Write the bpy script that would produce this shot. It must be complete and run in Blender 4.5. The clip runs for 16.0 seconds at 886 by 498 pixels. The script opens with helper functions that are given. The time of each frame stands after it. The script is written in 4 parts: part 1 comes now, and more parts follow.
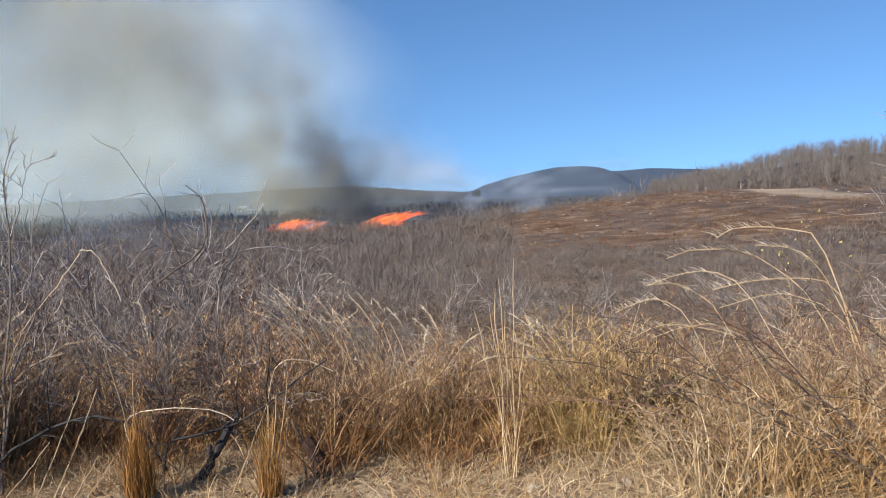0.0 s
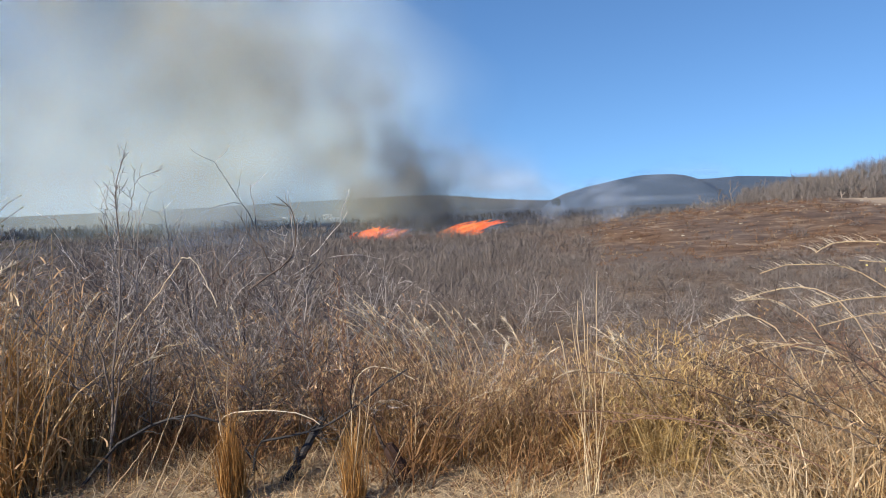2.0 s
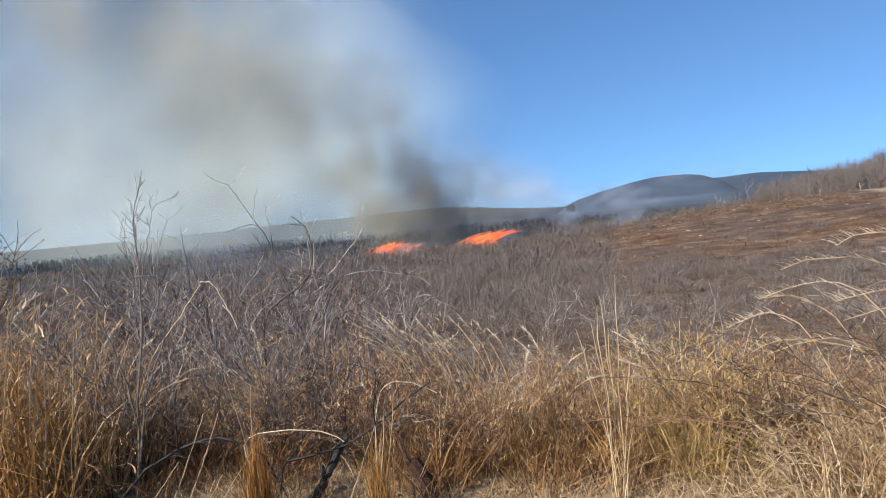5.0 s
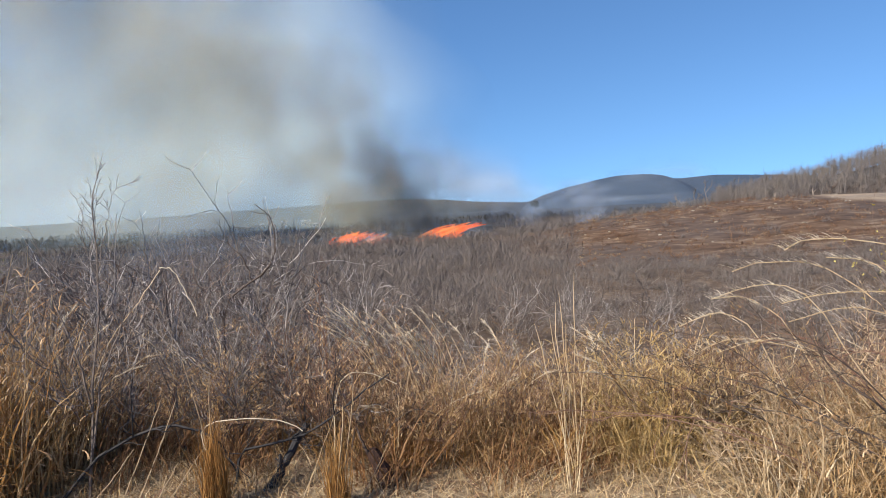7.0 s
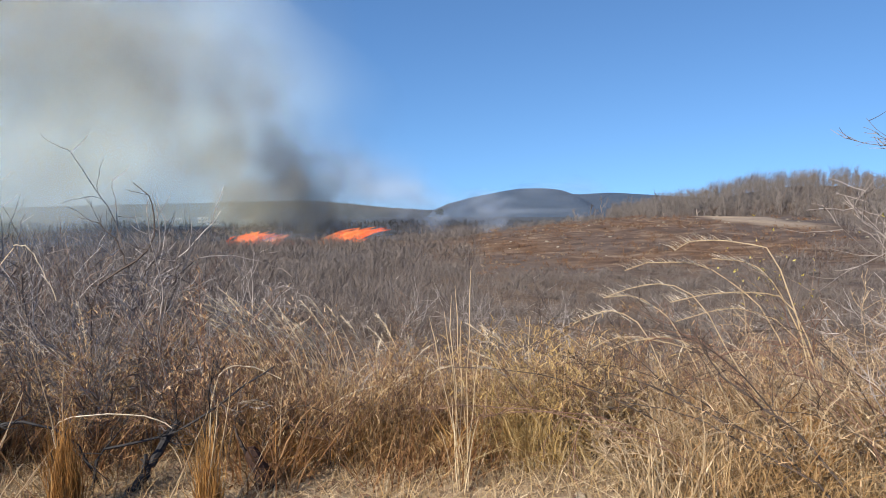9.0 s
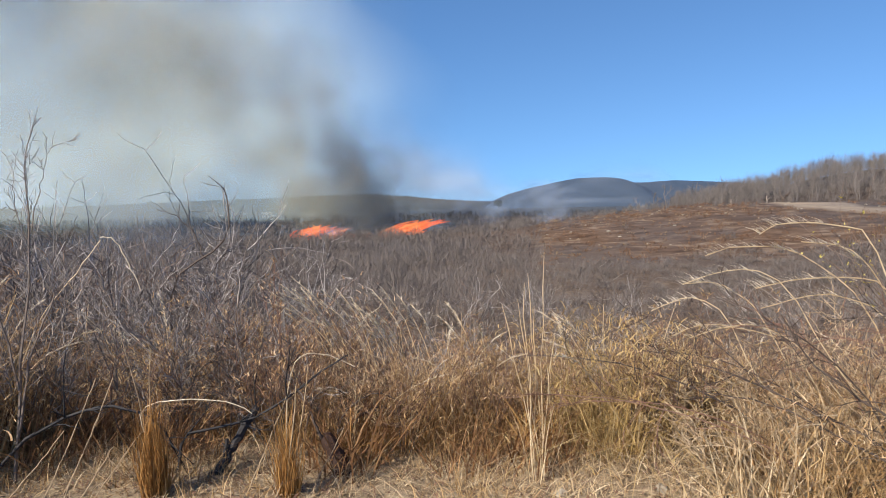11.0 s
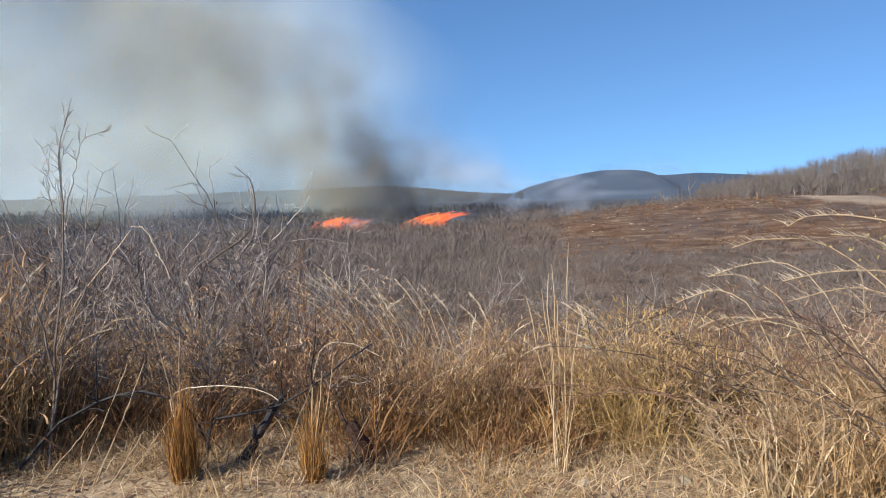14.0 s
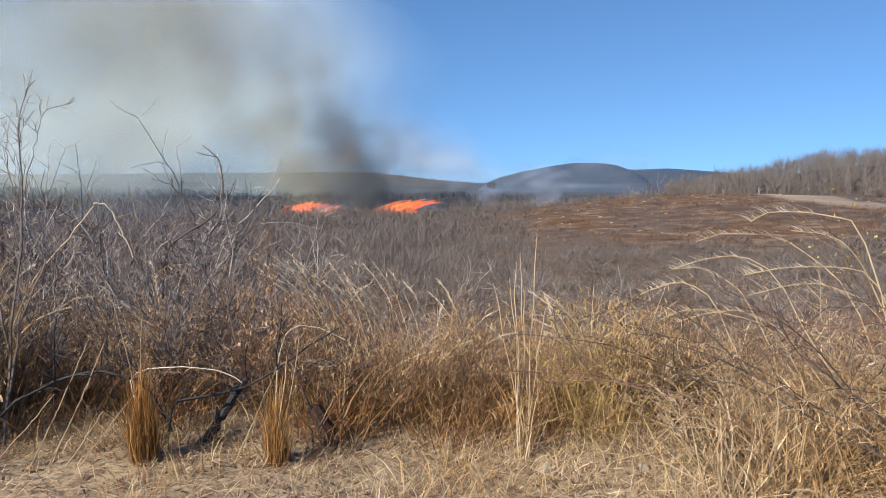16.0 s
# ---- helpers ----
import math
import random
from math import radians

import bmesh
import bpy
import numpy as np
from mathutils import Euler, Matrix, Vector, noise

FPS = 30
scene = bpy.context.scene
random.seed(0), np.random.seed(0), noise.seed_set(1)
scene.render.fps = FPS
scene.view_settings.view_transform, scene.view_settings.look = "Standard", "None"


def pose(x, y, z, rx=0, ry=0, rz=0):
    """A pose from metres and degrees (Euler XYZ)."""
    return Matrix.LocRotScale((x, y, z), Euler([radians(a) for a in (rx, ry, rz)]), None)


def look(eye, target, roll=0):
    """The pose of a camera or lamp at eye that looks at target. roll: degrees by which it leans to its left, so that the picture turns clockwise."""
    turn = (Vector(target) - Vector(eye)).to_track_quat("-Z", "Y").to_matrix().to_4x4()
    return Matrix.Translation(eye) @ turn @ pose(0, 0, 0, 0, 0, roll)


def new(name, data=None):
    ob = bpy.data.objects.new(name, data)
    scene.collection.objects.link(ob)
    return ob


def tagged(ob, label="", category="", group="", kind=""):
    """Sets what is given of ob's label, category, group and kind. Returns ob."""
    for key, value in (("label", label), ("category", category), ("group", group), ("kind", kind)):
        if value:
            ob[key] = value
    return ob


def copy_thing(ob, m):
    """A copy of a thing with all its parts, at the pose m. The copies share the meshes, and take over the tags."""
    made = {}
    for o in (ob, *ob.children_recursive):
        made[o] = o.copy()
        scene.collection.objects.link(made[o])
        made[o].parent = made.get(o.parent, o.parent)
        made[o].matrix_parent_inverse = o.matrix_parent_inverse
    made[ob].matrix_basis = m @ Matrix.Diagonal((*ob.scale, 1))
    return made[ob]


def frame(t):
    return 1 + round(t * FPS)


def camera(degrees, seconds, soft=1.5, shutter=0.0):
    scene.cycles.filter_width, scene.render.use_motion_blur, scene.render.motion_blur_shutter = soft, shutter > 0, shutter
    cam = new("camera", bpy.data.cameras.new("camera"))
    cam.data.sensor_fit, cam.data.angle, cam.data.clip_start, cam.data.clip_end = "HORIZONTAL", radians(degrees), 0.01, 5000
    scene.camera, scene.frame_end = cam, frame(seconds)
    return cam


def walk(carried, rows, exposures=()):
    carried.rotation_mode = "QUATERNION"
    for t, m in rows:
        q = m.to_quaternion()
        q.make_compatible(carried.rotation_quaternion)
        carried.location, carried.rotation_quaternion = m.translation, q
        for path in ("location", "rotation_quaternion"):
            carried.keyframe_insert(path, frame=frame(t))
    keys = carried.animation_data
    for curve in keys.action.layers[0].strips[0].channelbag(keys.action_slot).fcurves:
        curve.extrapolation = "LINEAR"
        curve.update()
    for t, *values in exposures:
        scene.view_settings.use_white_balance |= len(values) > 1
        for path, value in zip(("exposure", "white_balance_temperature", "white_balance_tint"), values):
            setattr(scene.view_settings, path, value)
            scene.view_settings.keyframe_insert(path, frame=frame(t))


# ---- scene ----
cam = camera(67.9, 16.0, soft=1.0)
PATH = [
    (0, (-0.19, -0.766, 1.668), (-0.1251, 1.2231, 1.4701), -1.99),
    (0.5, (-0.203, -0.765, 1.682), (-0.2981, 1.2237, 1.4917), -3.58),
    (1, (-0.194, -0.777, 1.681), (-0.3383, 1.2109, 1.5148), -3.12),
    (1.5, (-0.2, -0.78, 1.681), (-0.3203, 1.21, 1.522), -2.11),
    (2, (-0.209, -0.786, 1.687), (-0.3814, 1.1998, 1.5231), -2.02),
    (2.5, (-0.217, -0.79, 1.679), (-0.445, 1.1878, 1.4888), -1.71),
    (3, (-0.213, -0.759, 1.678), (-0.507, 1.2114, 1.5016), -2.07),
    (3.5, (-0.21, -0.783, 1.68), (-0.5124, 1.188, 1.5255), -2.99),
    (6, (-0.193, -0.789, 1.697), (-0.3443, 1.2015, 1.5739), -5.42),
    (6.5, (-0.186, -0.792, 1.705), (-0.2398, 1.2011, 1.5485), -3.1),
    (7, (-0.201, -0.831, 1.699), (-0.3116, 1.1598, 1.5427), -3),
    (7.5, (-0.192, -0.805, 1.676), (-0.2752, 1.1864, 1.5103), -3.71),
    (8, (-0.182, -0.778, 1.653), (-0.0053, 1.2078, 1.4937), -1.22),
    (8.5, (-0.173, -0.752, 1.631), (0.2041, 1.208, 1.5037), 1.26),
    (9, (-0.155, -0.676, 1.587), (0.0263, 1.3104, 1.4414), -0.1),
    (9.5, (-0.162, -0.703, 1.607), (-0.0227, 1.2868, 1.4613), -0.92),
    (10, (-0.193, -0.652, 1.578), (-0.1016, 1.3401, 1.4254), -1.35),
    (12.5, (-0.253, -0.626, 1.551), (-0.3088, 1.3645, 1.3648), -0.49),
    (13, (-0.266, -0.623, 1.549), (-0.3222, 1.3673, 1.3605), -0.98),
    (13.5, (-0.254, -0.6, 1.549), (-0.2875, 1.3914, 1.3665), -0.78),
    (14, (-0.246, -0.651, 1.551), (-0.3073, 1.3389, 1.3597), -1.03),
    (14.5, (-0.26, -0.639, 1.546), (-0.3198, 1.3473, 1.3203), -0.28),
    (15, (-0.252, -0.633, 1.538), (-0.2868, 1.351, 1.2881), -0.48),
    (15.5, (-0.246, -0.646, 1.537), (-0.2642, 1.3374, 1.2808), -0.47),
    (16, (-0.24, -0.652, 1.54), (-0.2111, 1.3348, 1.3126), 0.8),
]
walk(cam, [(t, look(eye, target, roll)) for t, eye, target, roll in PATH], exposures=[(0, 0.66), (16, 0.66)])

# ---- world, sun ----
scene.cycles.transparent_max_bounces = 128
SUN_DIR = Vector((-0.70, -0.54, 0.66)).normalized()      # towards the sun
sky_world = bpy.data.worlds.new("sky")
scene.world = sky_world
sky_world.use_nodes = True
nt = sky_world.node_tree
sky = nt.nodes.new("ShaderNodeTexSky")
sky.sky_type = "NISHITA"
sky.sun_disc = False
sky.sun_elevation = math.asin(SUN_DIR.z)
sky.sun_rotation = math.atan2(SUN_DIR.x, SUN_DIR.y)
sky.altitude, sky.air_density, sky.dust_density, sky.ozone_density = 0, 1.0, 0.0, 3.0
way = nt.nodes.new("ShaderNodeTexCoord")
lift_sky = nt.nodes.new("ShaderNodeMapping")
lift_sky.inputs["Location"].default_value, lift_sky.inputs["Scale"].default_value = (0, 0, 0.17), (1, 1, 0.95)
nt.links.new(way.outputs["Generated"], lift_sky.inputs["Vector"])
nt.links.new(lift_sky.outputs[0], sky.inputs["Vector"])
tint = nt.nodes.new("ShaderNodeMix")
tint.data_type, tint.blend_type = "RGBA", "MULTIPLY"
tint.inputs[0].default_value, tint.inputs[7].default_value = 1.0, (0.75, 1.01, 1.22, 1)
nt.links.new(sky.outputs[0], tint.inputs[6])
nt.links.new(tint.outputs[2], nt.nodes["Background"].inputs[0])
nt.nodes["Background"].inputs[1].default_value = 0.09
sun = new("sun", bpy.data.lights.new("sun", "SUN"))
sun.data.energy, sun.data.angle, sun.data.color = 5.0, radians(0.6), (1.0, 0.89, 0.74)
sun.matrix_world = look(SUN_DIR * 50, (0, 0, 0))

rng = np.random.default_rng(7)


# ---- materials ----
def material(name):
    m = bpy.data.materials.new(name)
    m.use_nodes = True
    m.node_tree.nodes.clear()
    return m, m.node_tree.nodes, m.node_tree.links


def node(nodes, kind, **values):
    n = nodes.new(kind)
    for key, value in values.items():
        n.inputs[key.replace("_", " ")].default_value = value
    return n


def ramp(nodes, stops):
    n = nodes.new("ShaderNodeValToRGB")
    els = n.color_ramp.elements
    while len(els) < len(stops):
        els.new(0.5)
    for el, (at, col) in zip(els, stops):
        el.position, el.color = at, (*col, 1)
    return n


def plant_material(name, dark, mid, light, scale=14.0, rough=0.75, shine=0.25, through_light=0.0, patch=0.5, blade=0.5, stand=0.35):
    """Dry stems and blades: tone differs from plant to plant, from blade to blade and along a blade."""
    m, nodes, links = material(name)
    geo, info = nodes.new("ShaderNodeNewGeometry"), nodes.new("ShaderNodeObjectInfo")
    big = node(nodes, "ShaderNodeTexNoise", Scale=patch, Detail=3.0)
    fine = node(nodes, "ShaderNodeTexNoise", Scale=scale, Detail=4.0)
    links.new(geo.outputs["Position"], big.inputs["Vector"])
    links.new(geo.outputs["Position"], fine.inputs["Vector"])

    def math_node(op, a, b):
        n = nodes.new("ShaderNodeMath")
        n.operation = op
        for slot, v in zip(n.inputs, (a, b)):
            if isinstance(v, (int, float)):
                slot.default_value = v
            else:
                links.new(v, slot)
        return n.outputs[0]

    s = math_node("MULTIPLY", geo.outputs["Random Per Island"], blade)
    s = math_node("ADD", s, math_node("MULTIPLY", info.outputs["Random"], 0.15))
    s = math_node("ADD", s, math_node("MULTIPLY", big.outputs["Fac"], stand))
    s = math_node("ADD", s, math_node("MULTIPLY", fine.outputs["Fac"], 0.3))
    s = math_node("SUBTRACT", s, 0.15)
    col = ramp(nodes, [(0.12, dark), (0.5, mid), (0.9, light)])
    links.new(s, col.inputs[0])
    bsdf = node(nodes, "ShaderNodeBsdfPrincipled", Roughness=rough)
    bsdf.inputs["Specular IOR Level"].default_value = shine
    links.new(col.outputs[0], bsdf.inputs["Base Color"])
    out = nodes.new("ShaderNodeOutputMaterial")
    if through_light:
        tr = nodes.new("ShaderNodeBsdfTranslucent")
        links.new(col.outputs[0], tr.inputs["Color"])
        mix = nodes.new("ShaderNodeMixShader")
        mix.inputs[0].default_value = through_light
        links.new(bsdf.outputs[0], mix.inputs[1])
        links.new(tr.outputs[0], mix.inputs[2])
        links.new(mix.outputs[0], out.inputs[0])
    else:
        links.new(bsdf.outputs[0], out.inputs[0])
    return m


STRAW = plant_material("straw", (0.22, 0.145, 0.075), (0.50, 0.375, 0.225), (0.80, 0.68, 0.48), through_light=0.2, rough=0.5, shine=0.5)
GOLD = plant_material("golden_grass", (0.15, 0.085, 0.038), (0.40, 0.26, 0.12), (0.70, 0.54, 0.32), through_light=0.2)
ORANGE = plant_material("orange_grass", (0.20, 0.095, 0.03), (0.36, 0.19, 0.06), (0.52, 0.33, 0.13), through_light=0.2)
RUST_GRASS = plant_material("rust_grass", (0.08, 0.038, 0.018), (0.22, 0.113, 0.052), (0.48, 0.30, 0.155), through_light=0.2)
YELLOW = plant_material("yellow_green_grass", (0.20, 0.125, 0.048), (0.43, 0.295, 0.115), (0.66, 0.51, 0.28), through_light=0.2)
CURL = plant_material("curled_leaf", (0.13, 0.063, 0.028), (0.40, 0.24, 0.11), (0.80, 0.62, 0.40), through_light=0.15, rough=0.5, shine=0.4)
PLUME = plant_material("plume", (0.5, 0.41, 0.28), (0.7, 0.61, 0.46), (0.86, 0.8, 0.67), through_light=0.25, rough=0.5, shine=0.5)
TWIG = plant_material("grey_twig", (0.06, 0.052, 0.05), (0.18, 0.16, 0.152), (0.62, 0.57, 0.53))
TWIG_BROWN = plant_material("brown_twig", (0.07, 0.045, 0.035), (0.15, 0.102, 0.08), (0.38, 0.29, 0.23))
TWIG_RED = plant_material("red_brown_twig", (0.09, 0.045, 0.03), (0.18, 0.10, 0.07), (0.32, 0.21, 0.15))
TWIG_MID = plant_material("brown_grey_twig", (0.06, 0.049, 0.045), (0.128, 0.106, 0.098), (0.33, 0.285, 0.26))
BARK = plant_material("bark", (0.085, 0.068, 0.058), (0.16, 0.13, 0.11), (0.28, 0.24, 0.21), scale=40)
DARK_WOOD = plant_material("dark_wood", (0.035, 0.026, 0.022), (0.075, 0.055, 0.045), (0.16, 0.125, 0.10), scale=40)
FAR_TWIG = plant_material("far_twig", (0.082, 0.068, 0.062), (0.128, 0.109, 0.1), (0.2, 0.173, 0.158), patch=0.3, blade=0.3, stand=0.75)
FAR_RUST = plant_material("rusty_brush", (0.10, 0.05, 0.028), (0.17, 0.095, 0.055), (0.28, 0.18, 0.11), patch=0.1)
FAR_STRAW = plant_material("far_straw", (0.19, 0.125, 0.075), (0.3, 0.215, 0.135), (0.42, 0.33, 0.22), patch=0.1)
FAR_TREE = plant_material("far_tree", (0.105, 0.09, 0.083), (0.155, 0.136, 0.126), (0.23, 0.205, 0.19), patch=0.05)
GREEN = plant_material("dull_green_leaf", (0.05, 0.06, 0.02), (0.11, 0.115, 0.04), (0.22, 0.2, 0.08), through_light=0.2)
LEAF_YELLOW = plant_material("yellow_leaf", (0.30, 0.24, 0.05), (0.5, 0.42, 0.1), (0.62, 0.55, 0.2), through_light=0.3)
BUSH_TWIG = plant_material("tan_twig", (0.17, 0.12, 0.075), (0.37, 0.275, 0.175), (0.60, 0.48, 0.33))
SILVER = plant_material("silver_twig", (0.13, 0.11, 0.10), (0.27, 0.235, 0.215), (0.5, 0.45, 0.42), rough=0.6)
STONE = plant_material("stone", (0.2, 0.17, 0.13), (0.31, 0.27, 0.21), (0.42, 0.38, 0.31), scale=60)


CHARRED = plant_material("charred_wood", (0.012, 0.012, 0.014), (0.028, 0.027, 0.03), (0.06, 0.058, 0.06), scale=40)
RED_STUMP = plant_material("red_brown_wood", (0.022, 0.013, 0.01), (0.048, 0.027, 0.021), (0.09, 0.055, 0.042), scale=50)
DARK_TREE = plant_material("charred_tree", (0.03, 0.03, 0.032), (0.06, 0.058, 0.06), (0.11, 0.105, 0.1), patch=0.03)
EVERGREEN = plant_material("evergreen", (0.02, 0.028, 0.02), (0.04, 0.055, 0.035), (0.07, 0.085, 0.055), patch=0.2)
PALE_BARK = plant_material("pale_bark", (0.2, 0.165, 0.135), (0.3, 0.25, 0.21), (0.4, 0.35, 0.3), scale=8)


def ground_material():
    """Straw-strewn earth on the verge, brown leaf litter under the brush, rust-brown cleared slope, black burnt strip
    by the fire, far floor blue-grey with painted haze.
    """
    m, nodes, links = material("ground")
    geo = nodes.new("ShaderNodeNewGeometry")
    sep = nodes.new("ShaderNodeSeparateXYZ")
    links.new(geo.outputs["Position"], sep.inputs[0])

    def noise_of(scale, detail=5.0):
        n = node(nodes, "ShaderNodeTexNoise", Scale=scale, Detail=detail, Roughness=0.65)
        links.new(geo.outputs["Position"], n.inputs["Vector"])
        return n.outputs["Fac"]

    def mixed(fac, a, b):
        n = nodes.new("ShaderNodeMix")
        n.data_type = "RGBA"
        links.new(fac, n.inputs[0])
        links.new(a, n.inputs[6])
        links.new(b, n.inputs[7])
        return n.outputs[2]

    def spot(x, y, rx, ry, soft, wobble):
        """1 inside an uneven ellipse on the plan."""
        sub = nodes.new("ShaderNodeVectorMath")
        sub.operation = "SUBTRACT"
        flat = nodes.new("ShaderNodeCombineXYZ")
        links.new(sep.outputs[0], flat.inputs[0])
        links.new(sep.outputs[1], flat.inputs[1])
        links.new(flat.outputs[0], sub.inputs[0])
        sub.inputs[1].default_value = (x, y, 0)
        mul = nodes.new("ShaderNodeVectorMath")
        mul.operation = "MULTIPLY"
        links.new(sub.outputs[0], mul.inputs[0])
        mul.inputs[1].default_value = (1 / rx, 1 / ry, 0)
        ln = nodes.new("ShaderNodeVectorMath")
        ln.operation = "LENGTH"
        links.new(mul.outputs[0], ln.inputs[0])
        add = nodes.new("ShaderNodeMath")
        add.operation = "MULTIPLY_ADD"
        links.new(noise_of(wobble), add.inputs[0])
        add.inputs[1].default_value = 0.8
        links.new(ln.outputs["Value"], add.inputs[2])
        mr = nodes.new("ShaderNodeMapRange")
        mr.inputs[1].default_value, mr.inputs[2].default_value = 1.4 - soft, 1.4 + soft
        mr.inputs[3].default_value, mr.inputs[4].default_value = 1.0, 0.0
        links.new(add.outputs[0], mr.inputs[0])
        return mr.outputs[0]

    verge = ramp(nodes, [(0.25, (0.12, 0.088, 0.062)), (0.45, (0.25, 0.19, 0.13)), (0.6, (0.38, 0.305, 0.21)), (0.75, (0.5, 0.42, 0.3))])
    links.new(noise_of(9.0, 8.0), verge.inputs[0])
    litter = ramp(nodes, [(0.3, (0.07, 0.048, 0.034)), (0.5, (0.125, 0.088, 0.062)), (0.7, (0.21, 0.155, 0.11))])
    links.new(noise_of(2.5, 8.0), litter.inputs[0])
    clear = ramp(nodes, [(0.34, (0.055, 0.034, 0.024)), (0.46, (0.105, 0.065, 0.043)), (0.56, (0.155, 0.102, 0.068)), (0.66, (0.25, 0.19, 0.14))])
    streak = nodes.new("ShaderNodeMapping")
    streak.inputs["Scale"].default_value = (0.26, 0.5, 0.5)
    links.new(geo.outputs["Position"], streak.inputs["Vector"])
    strewn = node(nodes, "ShaderNodeTexNoise", Scale=1.0, Detail=8.0, Roughness=0.68)
    links.new(streak.outputs[0], strewn.inputs["Vector"])
    links.new(strewn.outputs["Fac"], clear.inputs[0])
    bare = ramp(nodes, [(0.3, (0.30, 0.22, 0.15)), (0.7, (0.46, 0.37, 0.27))])
    links.new(noise_of(0.8, 6.0), bare.inputs[0])
    burnt = ramp(nodes, [(0.3, (0.012, 0.012, 0.013)), (0.7, (0.045, 0.043, 0.042))])
    links.new(noise_of(0.2, 6.0), burnt.inputs[0])
    col = mixed(spot(0.0, 0.5, 14, 3.4, 0.2, 0.9), litter.outputs[0], verge.outputs[0])
    col = mixed(spot(46, 88, 40, 42, 0.25, 0.08), col, clear.outputs[0])
    col = mixed(spot(60, 103, 6, 15, 0.3, 0.1), col, bare.outputs[0])
    col = mixed(spot(-10, 200, 140, 75, 0.2, 0.03), col, burnt.outputs[0])
    # far valley floor: haze painted in as blue-grey, close to the hill's colour
    hazed_scrub = ramp(nodes, [(0.3, (0.05, 0.058, 0.07)), (0.7, (0.085, 0.095, 0.11))])
    links.new(noise_of(0.02, 6.0), hazed_scrub.inputs[0])
    col = mixed(spot(0, 2700, 7000, 2450, 0.05, 0.004), col, hazed_scrub.outputs[0])
    bump = node(nodes, "ShaderNodeBump", Strength=0.6, Distance=0.03)
    links.new(noise_of(22.0, 8.0), bump.inputs["Height"])
    bsdf = node(nodes, "ShaderNodeBsdfPrincipled", Roughness=0.95)
    bsdf.inputs["Specular IOR Level"].default_value = 0.1
    links.new(col, bsdf.inputs["Base Color"])
    links.new(bump.outputs[0], bsdf.inputs["Normal"])
    links.new(bsdf.outputs[0], nodes.new("ShaderNodeOutputMaterial").inputs[0])
    return m


def surface(name, stops, scale, rough=0.9, bump=0.0, distance=1.0):
    m, nodes, links = material(name)
    geo = nodes.new("ShaderNodeNewGeometry")
    n = node(nodes, "ShaderNodeTexNoise", Scale=scale, Detail=8.0, Roughness=0.7)
    links.new(geo.outputs["Position"], n.inputs["Vector"])
    col = ramp(nodes, stops)
    links.new(n.outputs["Fac"], col.inputs[0])
    bsdf = node(nodes, "ShaderNodeBsdfPrincipled", Roughness=rough)
    bsdf.inputs["Specular IOR Level"].default_value = 0.15
    links.new(col.outputs[0], bsdf.inputs["Base Color"])
    if bump:
        b = node(nodes, "ShaderNodeBump", Strength=bump, Distance=distance)
        links.new(n.outputs["Fac"], b.inputs["Height"])
        links.new(b.outputs[0], bsdf.inputs["Normal"])
    links.new(bsdf.outputs[0], nodes.new("ShaderNodeOutputMaterial").inputs[0])
    return m


PLASTER = surface("white_plaster", [(0.3, (0.7, 0.69, 0.66)), (0.7, (0.8, 0.79, 0.77))], 0.6)
SHEET = surface("pale_sheet_roof", [(0.3, (0.6, 0.6, 0.6)), (0.7, (0.74, 0.74, 0.73))], 0.8, rough=0.6)


def smoke_material(name, colour, density, scale, low=0.36, high=0.68, soft=1.6):
    """A puff thins out towards its rim and in its own billows."""
    m, nodes, links = material(name)
    geo = nodes.new("ShaderNodeNewGeometry")
    sep = nodes.new("ShaderNodeSeparateXYZ")
    links.new(geo.outputs["Normal"], sep.inputs[0])
    rim = nodes.new("ShaderNodeMath")
    rim.operation = "ABSOLUTE"
    links.new(sep.outputs[1], rim.inputs[0])
    power = nodes.new("ShaderNodeMath")
    power.operation = "POWER"
    links.new(rim.outputs[0], power.inputs[0])
    power.inputs[1].default_value = soft
    n = node(nodes, "ShaderNodeTexNoise", Scale=scale, Detail=3.0, Roughness=0.5, Distortion=0.6)
    links.new(geo.outputs["Position"], n.inputs["Vector"])
    mr = nodes.new("ShaderNodeMapRange")
    mr.interpolation_type = "SMOOTHSTEP"
    mr.inputs[1].default_value, mr.inputs[2].default_value, mr.inputs[4].default_value = low, high, density
    links.new(n.outputs["Fac"], mr.inputs[0])
    mul = nodes.new("ShaderNodeMath")
    mul.operation = "MULTIPLY"
    links.new(mr.outputs[0], mul.inputs[0])
    links.new(power.outputs[0], mul.inputs[1])
    lit = node(nodes, "ShaderNodeBsdfDiffuse", Color=(*colour, 1), Roughness=1.0)
    up = nodes.new("ShaderNodeCombineXYZ")
    for slot, v in zip(up.inputs, Vector((-0.35, -0.55, 0.75)).normalized()):
        slot.default_value = v
    links.new(up.outputs[0], lit.inputs["Normal"])
    mix = nodes.new("ShaderNodeMixShader")
    links.new(mul.outputs[0], mix.inputs[0])
    links.new(nodes.new("ShaderNodeBsdfTransparent").outputs[0], mix.inputs[1])
    links.new(lit.outputs[0], mix.inputs[2])
    links.new(mix.outputs[0], nodes.new("ShaderNodeOutputMaterial").inputs[0])
    return m


